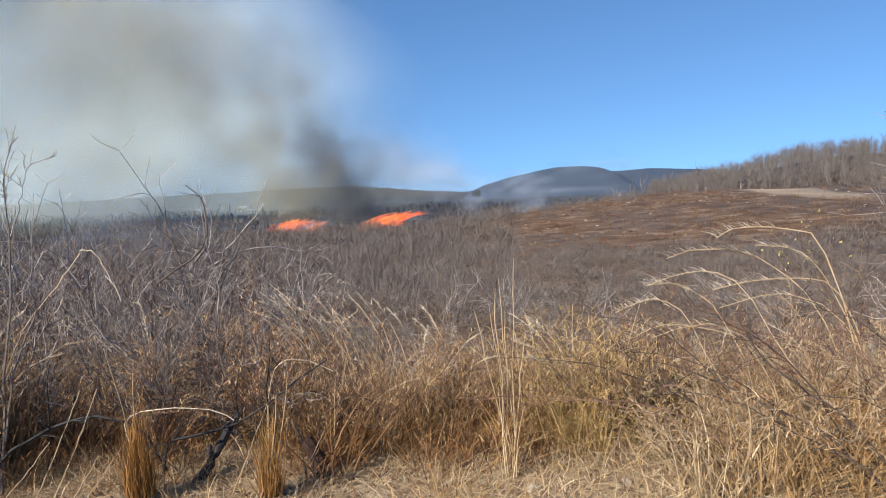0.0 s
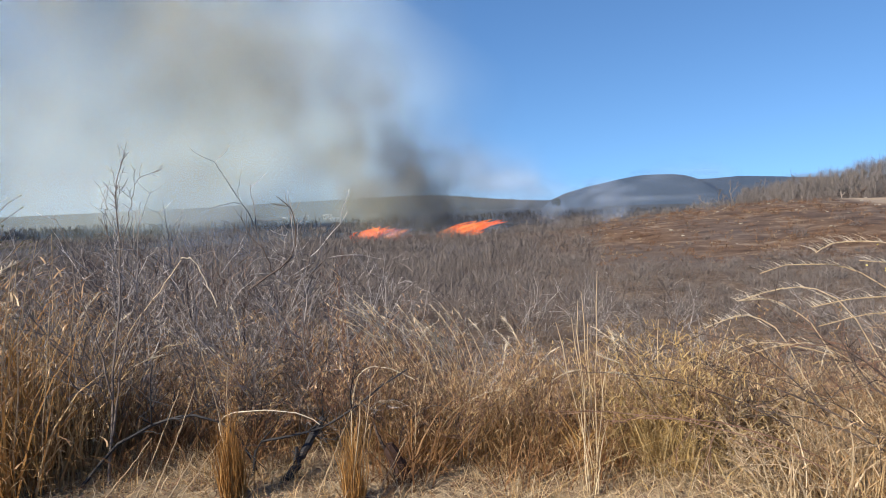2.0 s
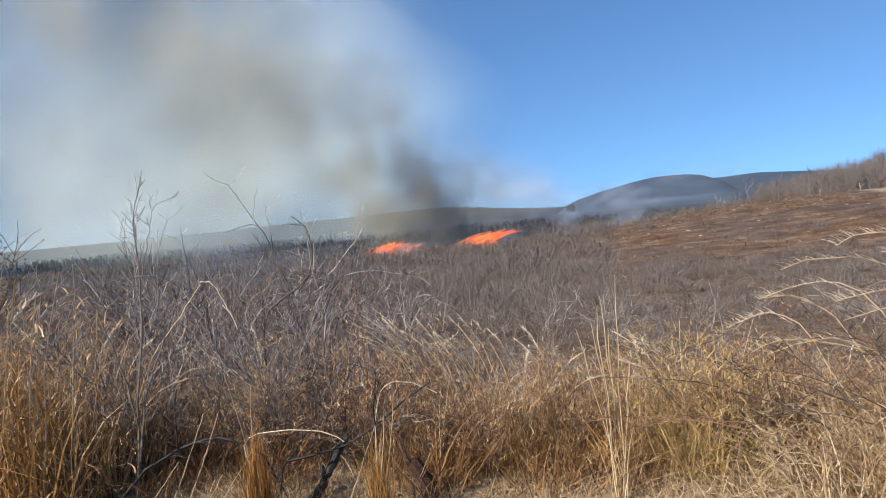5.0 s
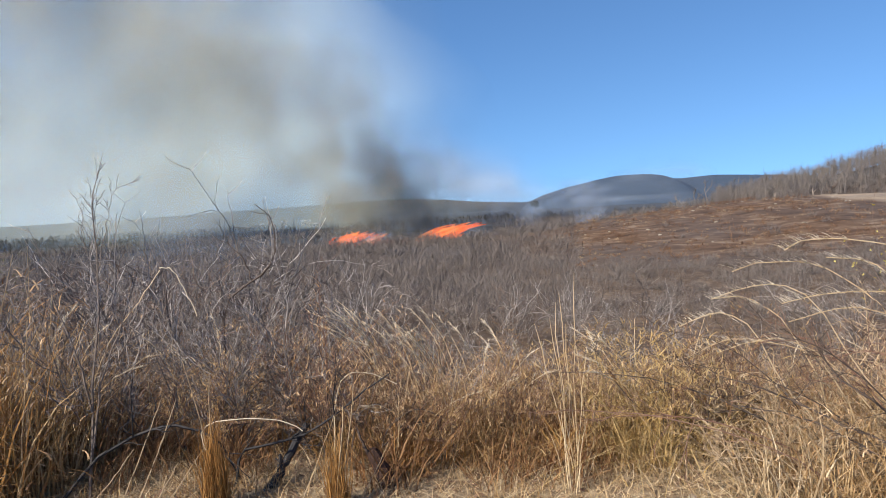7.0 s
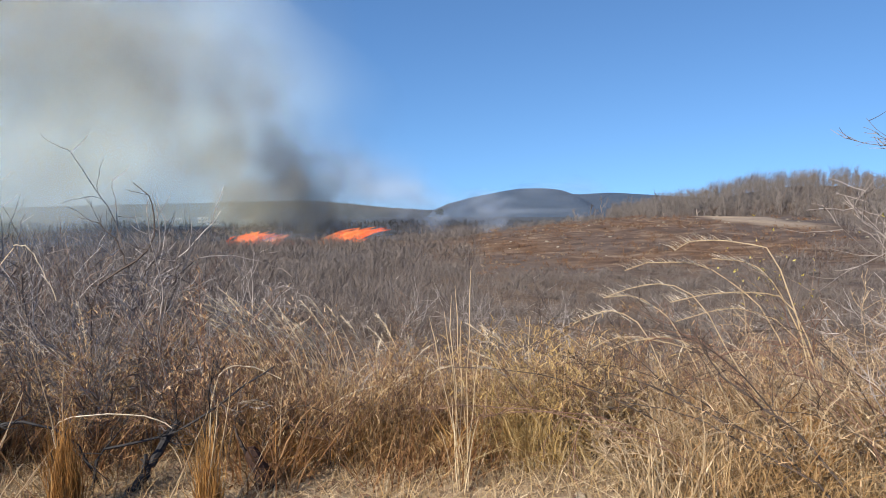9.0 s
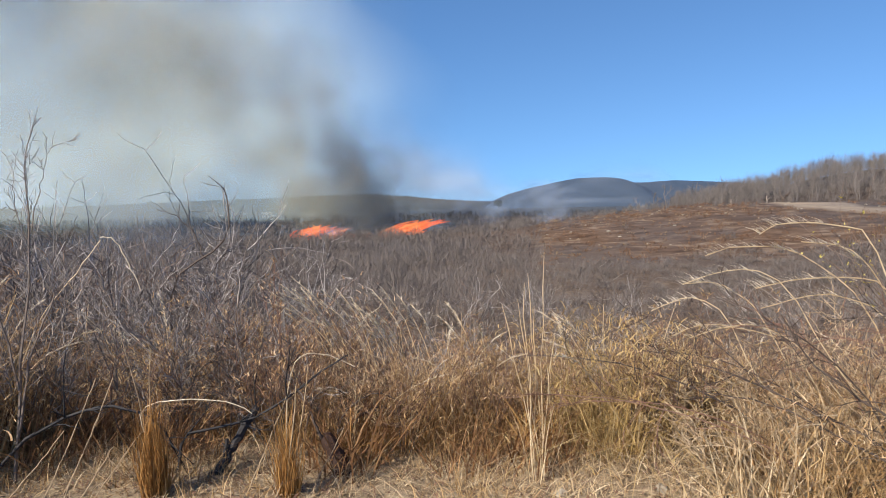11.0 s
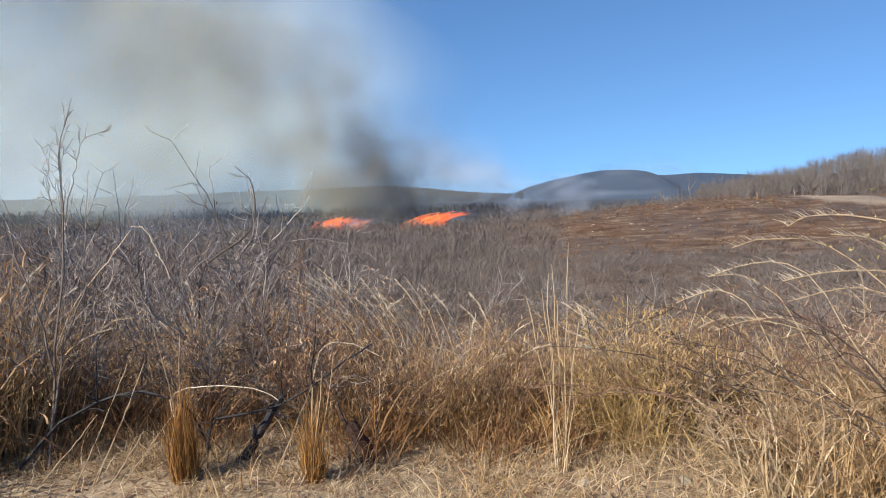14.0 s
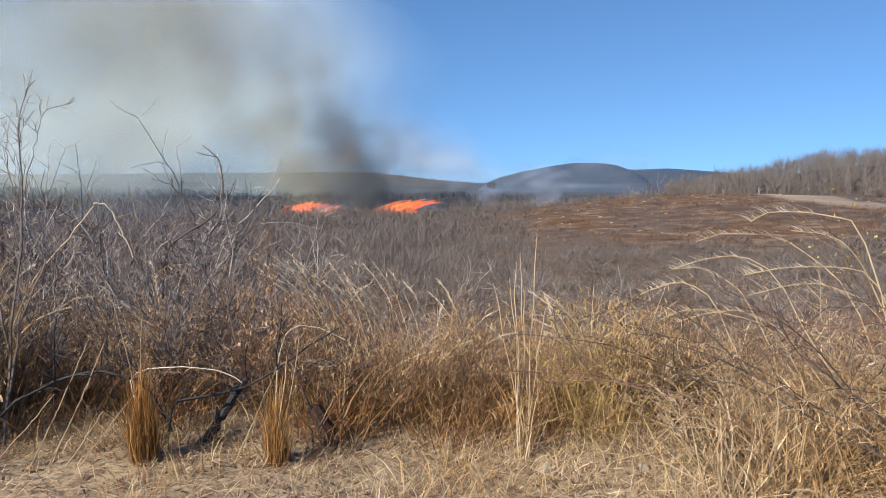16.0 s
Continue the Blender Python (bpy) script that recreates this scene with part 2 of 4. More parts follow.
def flame_material():
    """Glowing gas: brightest in the body of a tongue, gone at its rim."""
    m, nodes, links = material("flame")
    geo = nodes.new("ShaderNodeNewGeometry")
    n = node(nodes, "ShaderNodeTexNoise", Scale=1.1, Detail=4.0)
    links.new(geo.outputs["Position"], n.inputs["Vector"])
    add = nodes.new("ShaderNodeMath")
    add.operation = "MULTIPLY_ADD"
    links.new(geo.outputs["Random Per Island"], add.inputs[0])
    add.inputs[1].default_value = 0.4
    links.new(n.outputs["Fac"], add.inputs[2])
    col = ramp(nodes, [(0.4, (0.66, 0.085, 0.04)), (0.68, (1.0, 0.19, 0.06)), (0.95, (1.0, 0.40, 0.14))])
    links.new(add.outputs[0], col.inputs[0])
    em = node(nodes, "ShaderNodeEmission", Strength=1.0)
    links.new(col.outputs[0], em.inputs[0])
    sep = nodes.new("ShaderNodeSeparateXYZ")
    links.new(geo.outputs["Normal"], sep.inputs[0])
    rim = nodes.new("ShaderNodeMath")
    rim.operation = "ABSOLUTE"
    links.new(sep.outputs[1], rim.inputs[0])
    soft = nodes.new("ShaderNodeMath")
    soft.operation = "POWER"
    links.new(rim.outputs[0], soft.inputs[0])
    soft.inputs[1].default_value = 2.4
    body = nodes.new("ShaderNodeMath")
    body.operation = "MULTIPLY"
    links.new(soft.outputs[0], body.inputs[0])
    body.inputs[1].default_value = 0.36
    mix = nodes.new("ShaderNodeMixShader")
    links.new(body.outputs[0], mix.inputs[0])
    links.new(nodes.new("ShaderNodeBsdfTransparent").outputs[0], mix.inputs[1])
    links.new(em.outputs[0], mix.inputs[2])
    links.new(mix.outputs[0], nodes.new("ShaderNodeOutputMaterial").inputs[0])
    return m


# ---- mesh builders ----
class Mesher:
    def __init__(self):
        self.v, self.f, self.n = [], [], 0

    def add(self, verts, faces):
        """verts: N x 3; faces: M x 3 or M x 4, counted from 0."""
        verts = np.asarray(verts, float).reshape(-1, 3)
        self.v.append(verts)
        self.f += (np.asarray(faces) + self.n).tolist()
        self.n += len(verts)
        return self

    def tube(self, pts, radii, sides=3):
        pts, radii = np.asarray(pts, float), np.asarray(radii, float)
        ahead = np.gradient(pts, axis=0)
        ahead /= np.linalg.norm(ahead, axis=1)[:, None] + 1e-9
        ref = np.where(np.abs(ahead[:, 2:]) < 0.9, [[0.0, 0.0, 1.0]], [[1.0, 0.0, 0.0]])
        a = np.cross(ahead, ref)
        a /= np.linalg.norm(a, axis=1)[:, None] + 1e-9
        b = np.cross(ahead, a)
        th = np.arange(sides) * 2 * np.pi / sides
        ring = pts[:, None] + radii[:, None, None] * (a[:, None] * np.cos(th)[None, :, None] + b[:, None] * np.sin(th)[None, :, None])
        k = len(pts)
        i, j = np.meshgrid(np.arange(k - 1), np.arange(sides), indexing="ij")
        nj = (j + 1) % sides
        faces = np.stack([i * sides + j, i * sides + nj, (i + 1) * sides + nj, (i + 1) * sides + j], -1).reshape(-1, 4)
        return self.add(ring, faces)

    def mesh(self, name, smooth=False):
        me = bpy.data.meshes.new(name)
        me.from_pydata(np.concatenate(self.v).tolist() if self.v else [], [], self.f)
        if smooth:
            me.polygons.foreach_set("use_smooth", np.ones(len(me.polygons), bool))
        me.update()
        return me

    def thing(self, name, mat, parent=None, smooth=False, label=""):
        me = self.mesh(name, smooth)
        me.materials.append(mat)
        ob = new(name, me)
        ob.parent = parent
        return tagged(ob, label)


def ribbons(base, azim, height, lean, droop, width, segs=4, tip=0.15, sway=0.06):
    """Blades as narrow strips: N bases, each rising, leaning along its azimuth and drooping at the tip."""
    n = len(base)
    s = np.linspace(0, 1, segs + 1)[None, :]
    reach = height[:, None] * (lean[:, None] * s + droop[:, None] * s**3)
    rise = height[:, None] * (s * np.sqrt(np.clip(1 - 0.5 * lean[:, None] ** 2, 0.1, 1)) - 0.55 * droop[:, None] * s**3)
    dx, dy = np.cos(azim)[:, None], np.sin(azim)[:, None]
    wob = rng.normal(0, sway, (n, 1)) * height[:, None] * np.sin(s * 3.0)
    cen = np.stack([base[:, :1] + dx * reach - dy * wob, base[:, 1:2] + dy * reach + dx * wob, base[:, 2:3] + rise], -1)
    turn = rng.uniform(0, np.pi, n)[:, None]
    wide = width[:, None] * (1 - (1 - tip) * s**1.5) / 2
    side = np.stack([np.cos(turn) * wide, np.sin(turn) * wide, 0 * wide], -1)
    verts = np.stack([cen - side, cen + side], 2).reshape(-1, 3)
    k = 2 * (segs + 1)
    one = np.array([[2 * i, 2 * i + 1, 2 * i + 3, 2 * i + 2] for i in range(segs)])
    faces = (np.arange(n)[:, None, None] * k + one[None]).reshape(-1, 4)
    return verts, faces


def wander(start, way, length, steps, jitter, lift):
    """A crooked line from start along way."""
    pts, way = [np.array(start, float)], np.array(way, float)
    for _ in range(steps):
        way = way + rng.normal(0, jitter, 3) + (0, 0, lift)
        way /= np.linalg.norm(way)
        pts.append(pts[-1] + way * length / steps)
    return np.array(pts)


def grow(mb_thick, mb_thin, start, way, length, radius, level, levels, kids, sides=4, spread=0.75, lift=0.05, jitter=0.16, ratio=0.55, thin_at=2, steps=4, shrink=0.55, sprigs=None):
    pts = wander(start, way, length, steps if level < levels else max(2, steps - 1), jitter, lift)
    (mb_thick if level < thin_at else mb_thin).tube(pts, np.linspace(radius, radius * 0.45, len(pts)), sides if level < thin_at else 3)
    if sprigs is not None and level:
        sprigs.append(pts)
    if level >= levels:
        return
    for _ in range(rng.poisson(kids[level]) + 1):
        u = rng.uniform(0.25, 1.0) * (len(pts) - 1)
        i = min(int(u), len(pts) - 2)
        at = pts[i] + (pts[i + 1] - pts[i]) * (u - i)
        d = pts[i + 1] - pts[i]
        d = d / (np.linalg.norm(d) + 1e-9) + rng.normal(0, spread, 3) * (1, 1, 0.7)
        grow(mb_thick, mb_thin, at, d / np.linalg.norm(d), length * ratio * rng.uniform(0.6, 1.2), max(radius * shrink, min(radius, 0.0023)), level + 1, levels, kids, sides, spread, lift, jitter, ratio, thin_at, steps, shrink, sprigs)


def ico_arrays(sub):
    ico = bmesh.new()
    bmesh.ops.create_icosphere(ico, subdivisions=sub, radius=1.0)
    ico.verts.ensure_lookup_table()
    arrays = np.array([v.co[:] for v in ico.verts]), np.array([[v.index for v in f.verts] for f in ico.faces])
    ico.free()
    return arrays


ICO_V, ICO_F = ico_arrays(3)
ICO_SMALL_V, ICO_SMALL_F = ico_arrays(1)


# ---- ground ----
PROFILE_Y = [-400, 0.0, 3.4, 5.0, 7.0, 11.0, 29.0, 60.0, 90.0, 130.0, 300.0, 700.0, 1500.0, 6000.0]
PROFILE_Z = [0.3, 0.0, 0.0, -0.55, -1.25, -1.95, -4.1, -5.4, -6.6, -10.0, -11.5, -16.0, -34.0, -120.0]


def height(x, y):
    x, y = np.asarray(x, float), np.asarray(y, float)
    z = np.interp(y, PROFILE_Y, PROFILE_Z)
    z = z + 0.9 * np.clip((-x) / (3 + 0.25 * np.abs(y)), 0, 1) * np.clip((y - 4) / 6, 0, 1) * np.clip((110 - y) / 60, 0, 1)
    z = z + 5.2 * np.exp(-(((x - 72) / 36) ** 2 + ((y - 125) / 36) ** 2) / 2)
    z = z + 2.8 * np.exp(-(((x - 38) / 24) ** 2 + ((y - 112) / 24) ** 2) / 2)
    z = z + 2.6 * np.exp(-(((x + 22) / 32) ** 2) / 2) * np.clip((y - 75) / 50, 0, 1) * np.clip((320 - y) / 120, 0, 1)
    z = z + 16.0 * np.exp(-(((x - 130) / 40) ** 2 + ((y - 185) / 40) ** 2) / 2)
    bumpy = 0.03 * np.sin(x * 2.1 + y * 0.7) * np.sin(y * 1.7) + np.clip(y - 6, 0, 12) * 0.02 * np.sin(x * 0.5 + 1) * np.sin(y * 0.43)
    return z + bumpy


ang = np.linspace(0, 2 * np.pi, 241)[:-1]
rad = np.concatenate([[0.0], np.geomspace(0.4, 4900, 150)])
rr, aa = np.meshgrid(rad, ang, indexing="ij")
gx, gy = rr * np.cos(aa), rr * np.sin(aa)
gi, gj = np.meshgrid(np.arange(len(rad) - 1), np.arange(240), indexing="ij")
gq = np.stack([gi * 240 + gj, (gi + 1) * 240 + gj, (gi + 1) * 240 + (gj + 1) % 240, gi * 240 + (gj + 1) % 240], -1).reshape(-1, 4)
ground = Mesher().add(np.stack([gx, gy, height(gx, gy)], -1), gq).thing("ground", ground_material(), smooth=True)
tagged(ground, "dry verge of trampled straw falling to a brushy valley", "ground", kind="structure")


# ---- distant hills ----
def hill(name, y, depth, xs, zs, mat, label, foot=-22.0, rough=1.2):
    """A wooded hill: a ridge line over xs with its height, sloping down to front and back, its canopy uneven."""
    nx, ny = 420, 40
    x = np.linspace(xs[0], xs[-1], nx)
    top = np.interp(x, xs, zs)
    k = np.hanning(9)
    top = np.convolve(np.pad(top, 4, mode="edge"), k / k.sum(), mode="valid")
    v = np.linspace(-1, 1, ny)[:, None]
    prof = np.cos(v * np.pi / 2) ** 0.8
    z = foot + (top[None] - foot) * prof + rng.normal(0, rough, (ny, nx)) * prof
    yy = y + v * depth + 0 * x[None]
    i, j = np.meshgrid(np.arange(ny - 1), np.arange(nx - 1), indexing="ij")
    q = np.stack([i * nx + j, i * nx + j + 1, (i + 1) * nx + j + 1, (i + 1) * nx + j], -1).reshape(-1, 4)
    ob = Mesher().add(np.stack([x[None] + 0 * yy, yy, z], -1), q).thing(name, mat, smooth=True)
    return tagged(ob, label, "hill", kind="structure")


# both woods have distance haze painted into their base colours as blue-grey
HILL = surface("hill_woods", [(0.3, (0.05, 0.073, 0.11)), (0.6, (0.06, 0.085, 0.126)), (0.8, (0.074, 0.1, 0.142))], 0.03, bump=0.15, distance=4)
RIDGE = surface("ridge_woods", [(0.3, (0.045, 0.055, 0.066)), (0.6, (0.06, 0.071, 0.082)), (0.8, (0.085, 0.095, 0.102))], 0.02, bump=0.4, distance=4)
hill("hill_east", 900, 220, [60, 74, 93, 122, 144, 161, 187, 205, 225, 239, 251, 275, 318, 357, 400, 520, 640], [-26, -9.6, -1.5, 6.3, 10.5, 14.2, 18.3, 18.8, 18.6, 17.0, 11.2, 10.6, 12.8, 10.6, 8.0, 2, -12], HILL, "wooded hill behind the burning valley, coloured blue-grey for haze", foot=-36.0, rough=0.1)
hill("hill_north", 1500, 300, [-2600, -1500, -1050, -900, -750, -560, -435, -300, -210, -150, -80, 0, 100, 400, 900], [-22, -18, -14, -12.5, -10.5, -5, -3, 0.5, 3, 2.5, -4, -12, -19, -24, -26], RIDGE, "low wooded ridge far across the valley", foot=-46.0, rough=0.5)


# ---- brush over the valley ----
def inside_clearing(x, y):
    wave = 3.0 * np.sin(x * 0.23 + 1) + 2.0 * np.sin(y * 0.19)
    return (y > 55 + 0.28 * (x - 8) + wave) & (y < 124 - 0.004 * (x - 40) ** 2) & (x > 0.15 * y + 0.5 * wave) & (x < 0.72 * y + wave)


def far_brush(name, count, y0, y1, tall, strips, mat, label, keep, spread=0.5, wide=0.035):
    y = np.sqrt(rng.uniform(y0**2, y1**2, count))
    a = rng.uniform(radians(-52), radians(50), count)
    x, y = y * np.sin(a), y * np.cos(a)
    ok = keep(x, y)
    x, y = x[ok], y[ok]
    n = len(x)
    if not n:
        return None
    size = tall * (1 - 0.42 * np.clip(x / (0.25 * y), 0, 1) * (y < 62)) * rng.uniform(0.45, 1.15, n) * (1 + 0.35 * np.sin(x * 0.31 + 1.3) * np.sin(y * 0.23))
    k = n * strips
    girth, az, out = np.repeat(size, strips), rng.uniform(0, 2 * np.pi, k), np.sqrt(rng.uniform(0, 1, k))
    bx = np.repeat(x, strips) + girth * spread * 0.55 * out * np.cos(az)
    by = np.repeat(y, strips) + girth * spread * 0.55 * out * np.sin(az)
    bz = height(bx, by) - 0.05 + girth * rng.uniform(0, 0.62, k) * np.sqrt(1 - 0.75 * out**2)
    v, f = ribbons(np.stack([bx, by, bz], -1), az + rng.normal(0, 0.7, k), girth * rng.uniform(0.22, 0.5, k), np.clip(0.3 + 0.85 * out + rng.normal(0, 0.4, k), 0, 1.38),
                   rng.normal(0, 0.15, k), wide * rng.uniform(0.5, 1.5, k), segs=2, sway=0.08)
    ob = Mesher().add(v, f).thing(name, mat)
    return tagged(ob, label, "brush", kind="stuff")


def not_cleared(x, y):
    return ~inside_clearing(x, y)


def on_clearing(x, y):
    return inside_clearing(x, y) & (((x - 59) / 8) ** 2 + ((y - 103) / 15) ** 2 > 1)


def before_the_fire(x, y):
    return ((np.abs(x + 6) < 9) & (y > 114)) | ((np.abs(x) < 45) & (y > 124))


far_brush("thicket", 1500, 26, 62, 2.1, 90, FAR_TWIG, "leafless grey-brown brush filling the valley floor", not_cleared, wide=0.022, spread=0.9)
far_brush("thicket", 4200, 60, 150, 2.3, 44, FAR_TWIG, "leafless brown brush spreading towards the fire", lambda x, y: not_cleared(x, y) & ~before_the_fire(x, y), wide=0.05, spread=0.9)
far_brush("low_brush", 2600, 50, 130, 0.85, 26, FAR_RUST, "rust-brown low brush on the cleared slope", on_clearing, wide=0.06, spread=1.3)
far_brush("low_brush", 1500, 50, 130, 0.45, 16, FAR_STRAW, "tan dry grass tufts on the cleared slope", on_clearing, wide=0.06, spread=1.0)
far_brush("low_brush", 170, 50, 130, 1.2, 60, FAR_TWIG, "grey-brown bushes left on the cleared slope", on_clearing, wide=0.045, spread=0.9)


# ---- bare shrubs ----
def dry_leaves(sprigs, count, mat, parent, size=0.048, wide=0.008):
    """Curled dry leaves caught on the twigs."""
    pick = rng.integers(0, len(sprigs), count)
    at = np.array([sprigs[i][int(rng.integers(0, len(sprigs[i])))] for i in pick]) + rng.normal(0, 0.008, (count, 3))
    v, f = ribbons(at, rng.uniform(0, 6.28, count), size * rng.uniform(0.5, 1.5, count), rng.uniform(0.2, 1.0, count), rng.uniform(0.2, 1.1, count), wide * rng.uniform(0.5, 1.4, count), segs=3, tip=0.3)
    leaf = Mesher().add(v, f).thing("dry_foliage", mat, parent)
    return tagged(leaf, "curled dry leaves", kind="stuff")


def shrub(name, tall, stems, kids, levels, twig, label, radius=0.011, spread=0.6, sides=4, lift=0.10, ratio=0.5, lean=0.75, leaves=0, leaf=None, shrink=0.55, wood=None, split=True):
    thing, b, whole = new(name), Mesher(), Mesher()
    sprigs = []
    for _ in range(stems):
        az, out = rng.uniform(0, 2 * np.pi), rng.uniform(0.1, lean)
        way = np.array([np.cos(az) * out, np.sin(az) * out, 1.0])
        base = np.array([np.cos(az), np.sin(az), 0]) * rng.uniform(0, 0.16) - (0, 0, 0.08)
        a = Mesher() if split else whole
        grow(a, b, base, way / np.linalg.norm(way), tall * rng.uniform(0.6, 1.0), radius * rng.uniform(0.7, 1.3), 0, levels, kids, sides, spread, lift, 0.2, ratio, 1, 5, shrink, sprigs)
        if split:
            a.thing("stem", wood or BARK, thing)
    if not split:
        tagged(whole.thing("woody_base", wood or BARK, thing), kind="stuff")
    tagged(b.thing("twig_crown", twig, thing), kind="stuff")
    if leaves:
        dry_leaves(sprigs, leaves, leaf, thing)
    return tagged(thing, label, "shrub", "bare shrubs")


near_shrubs = [shrub("bare_shrub", 1.7, 7, (7, 4, 0.8), 3, (TWIG, TWIG, TWIG_BROWN)[i % 3], "leafless silver-grey shrub with dense fine twigs", radius=0.010, ratio=0.42, leaves=40, leaf=CURL) for i in range(5)]
red_shrubs = [shrub("brown_shrub", 1.15, 9, (5, 2), 2, TWIG_RED, "thin red-brown shrub holding curled dry leaves among grass", radius=0.006, spread=0.55, lean=0.5, leaves=950, leaf=(GOLD, CURL, CURL)[i % 3], wood=DARK_WOOD) for i in range(4)]
mid_shrubs = [shrub("bare_shrub", 2.1, 8, (4, 2), 2, (TWIG_MID, TWIG, TWIG_MID, TWIG_BROWN, TWIG)[i], "leafless brown-grey shrub in the thicket below the verge", radius=0.017, sides=3, shrink=0.6, split=False, spread=0.9, lift=0.03, lean=1.1) for i in range(5)]


def scatter(kinds, places, tall0, tall1, low=1.0):
    """low: how much lower they grow on the right-hand side of the bank."""
    used = set()
    for n, (x, y) in enumerate(places):
        k = kinds[n % len(kinds)]
        s = rng.uniform(tall0, tall1) * (1 - (1 - low) * min(1, max(0, (x + 1.2 + 0.1 * y) / (0.8 + 0.12 * y))))
        m = Matrix.Translation((x, y, float(height(x, y)))) @ Matrix.Rotation(rng.uniform(0, 6.28), 4, "Z") @ Matrix.Rotation(rng.normal(0, 0.06), 4, "X")
        if k.name in used:
            c = copy_thing(k, m)
        else:
            k.matrix_basis, c = m, k
            used.add(k.name)
        c.scale = (s, s, s * rng.uniform(0.85, 1.15))


def places_in(count, y0, y1, a0, a1, gap):
    """Places in a wedge, none nearer to another than gap."""
    got = []
    for _ in range(count * 12):
        y = math.sqrt(rng.uniform(y0**2, y1**2))
        a = radians(rng.uniform(a0, a1))
        p = (y * math.sin(a), y * math.cos(a))
        if all((p[0] - q[0]) ** 2 + (p[1] - q[1]) ** 2 > gap**2 for q in got):
            got.append(p)
        if len(got) == count:
            break
    return got


def off_the_mound(places):
    """Without those that would stand in the yellow mound or in the dark hollow beside it."""
    return [(x, y) for x, y in places if (x - 0.8) ** 2 + (y - 3.2) ** 2 > 0.42**2 and (x - 1.28) ** 2 + (y - 3.05) ** 2 > 0.22**2]


def strip(count, x0, x1, y0, y1, gap):
    got = []
    for _ in range(count * 12):
        p = (rng.uniform(x0, x1), rng.uniform(y0, y1))
        if all((p[0] - q[0]) ** 2 + (p[1] - q[1]) ** 2 > gap**2 for q in got):
            got.append(p)
        if len(got) == count:
            break
    return got


scatter(near_shrubs, strip(20, -4.8, -0.8, 3.6, 5.4, 0.42) + strip(5, -0.9, 1.6, 4.7, 5.4, 0.6) + places_in(30, 6.0, 11.5, -52, 48, 0.8), 0.56, 0.84, 0.68)
scatter(red_shrubs, off_the_mound(strip(16, -1.2, 1.3, 3.25, 4.3, 0.24)) + strip(5, -3.2, -1.0, 3.3, 4.4, 0.3) + strip(9, 1.0, 3.4, 3.2, 4.6, 0.35), 0.7, 1.0, 0.72)
scatter(mid_shrubs, places_in(150, 11.0, 29.0, -50, 48, 1.0), 0.65, 1.25, 0.66)


# ---- grass ----
def plume_arc(thing, start, a, h, l, d, length=1.0):
    """A culm that rises and bows over, with a feathery head."""
    s = np.linspace(0, 1, 9)
    pts = np.stack([start[0] + math.cos(a) * h * (l * s + d * s**3), start[1] + math.sin(a) * h * (l * s + d * s**3), start[2] + h * (s * 0.98 - 0.45 * d * s**4)], -1)
    pts += np.cumsum(rng.normal(0, 0.006, (9, 3)), axis=0)
    stem = Mesher().tube(pts, np.linspace(0.0036, 0.0022, 9), 3).thing("culm", STRAW, thing)
    k = 70
    u = np.clip(rng.beta(2, 1.6, k), 0, 1)
    at = np.stack([np.interp(0.70 + 0.30 * u, s, pts[:, i]) for i in range(3)], -1)
    v, f = ribbons(at, np.full(k, a) + rng.normal(0, 0.6, k), length * rng.uniform(0.02, 0.045, k), rng.uniform(0.5, 1.0, k), rng.uniform(0.2, 0.8, k), np.full(k, 0.0062), segs=2)
    tagged(Mesher().add(v, f).thing("plume", PLUME, stem), "feathery pale seed head", kind="stuff")


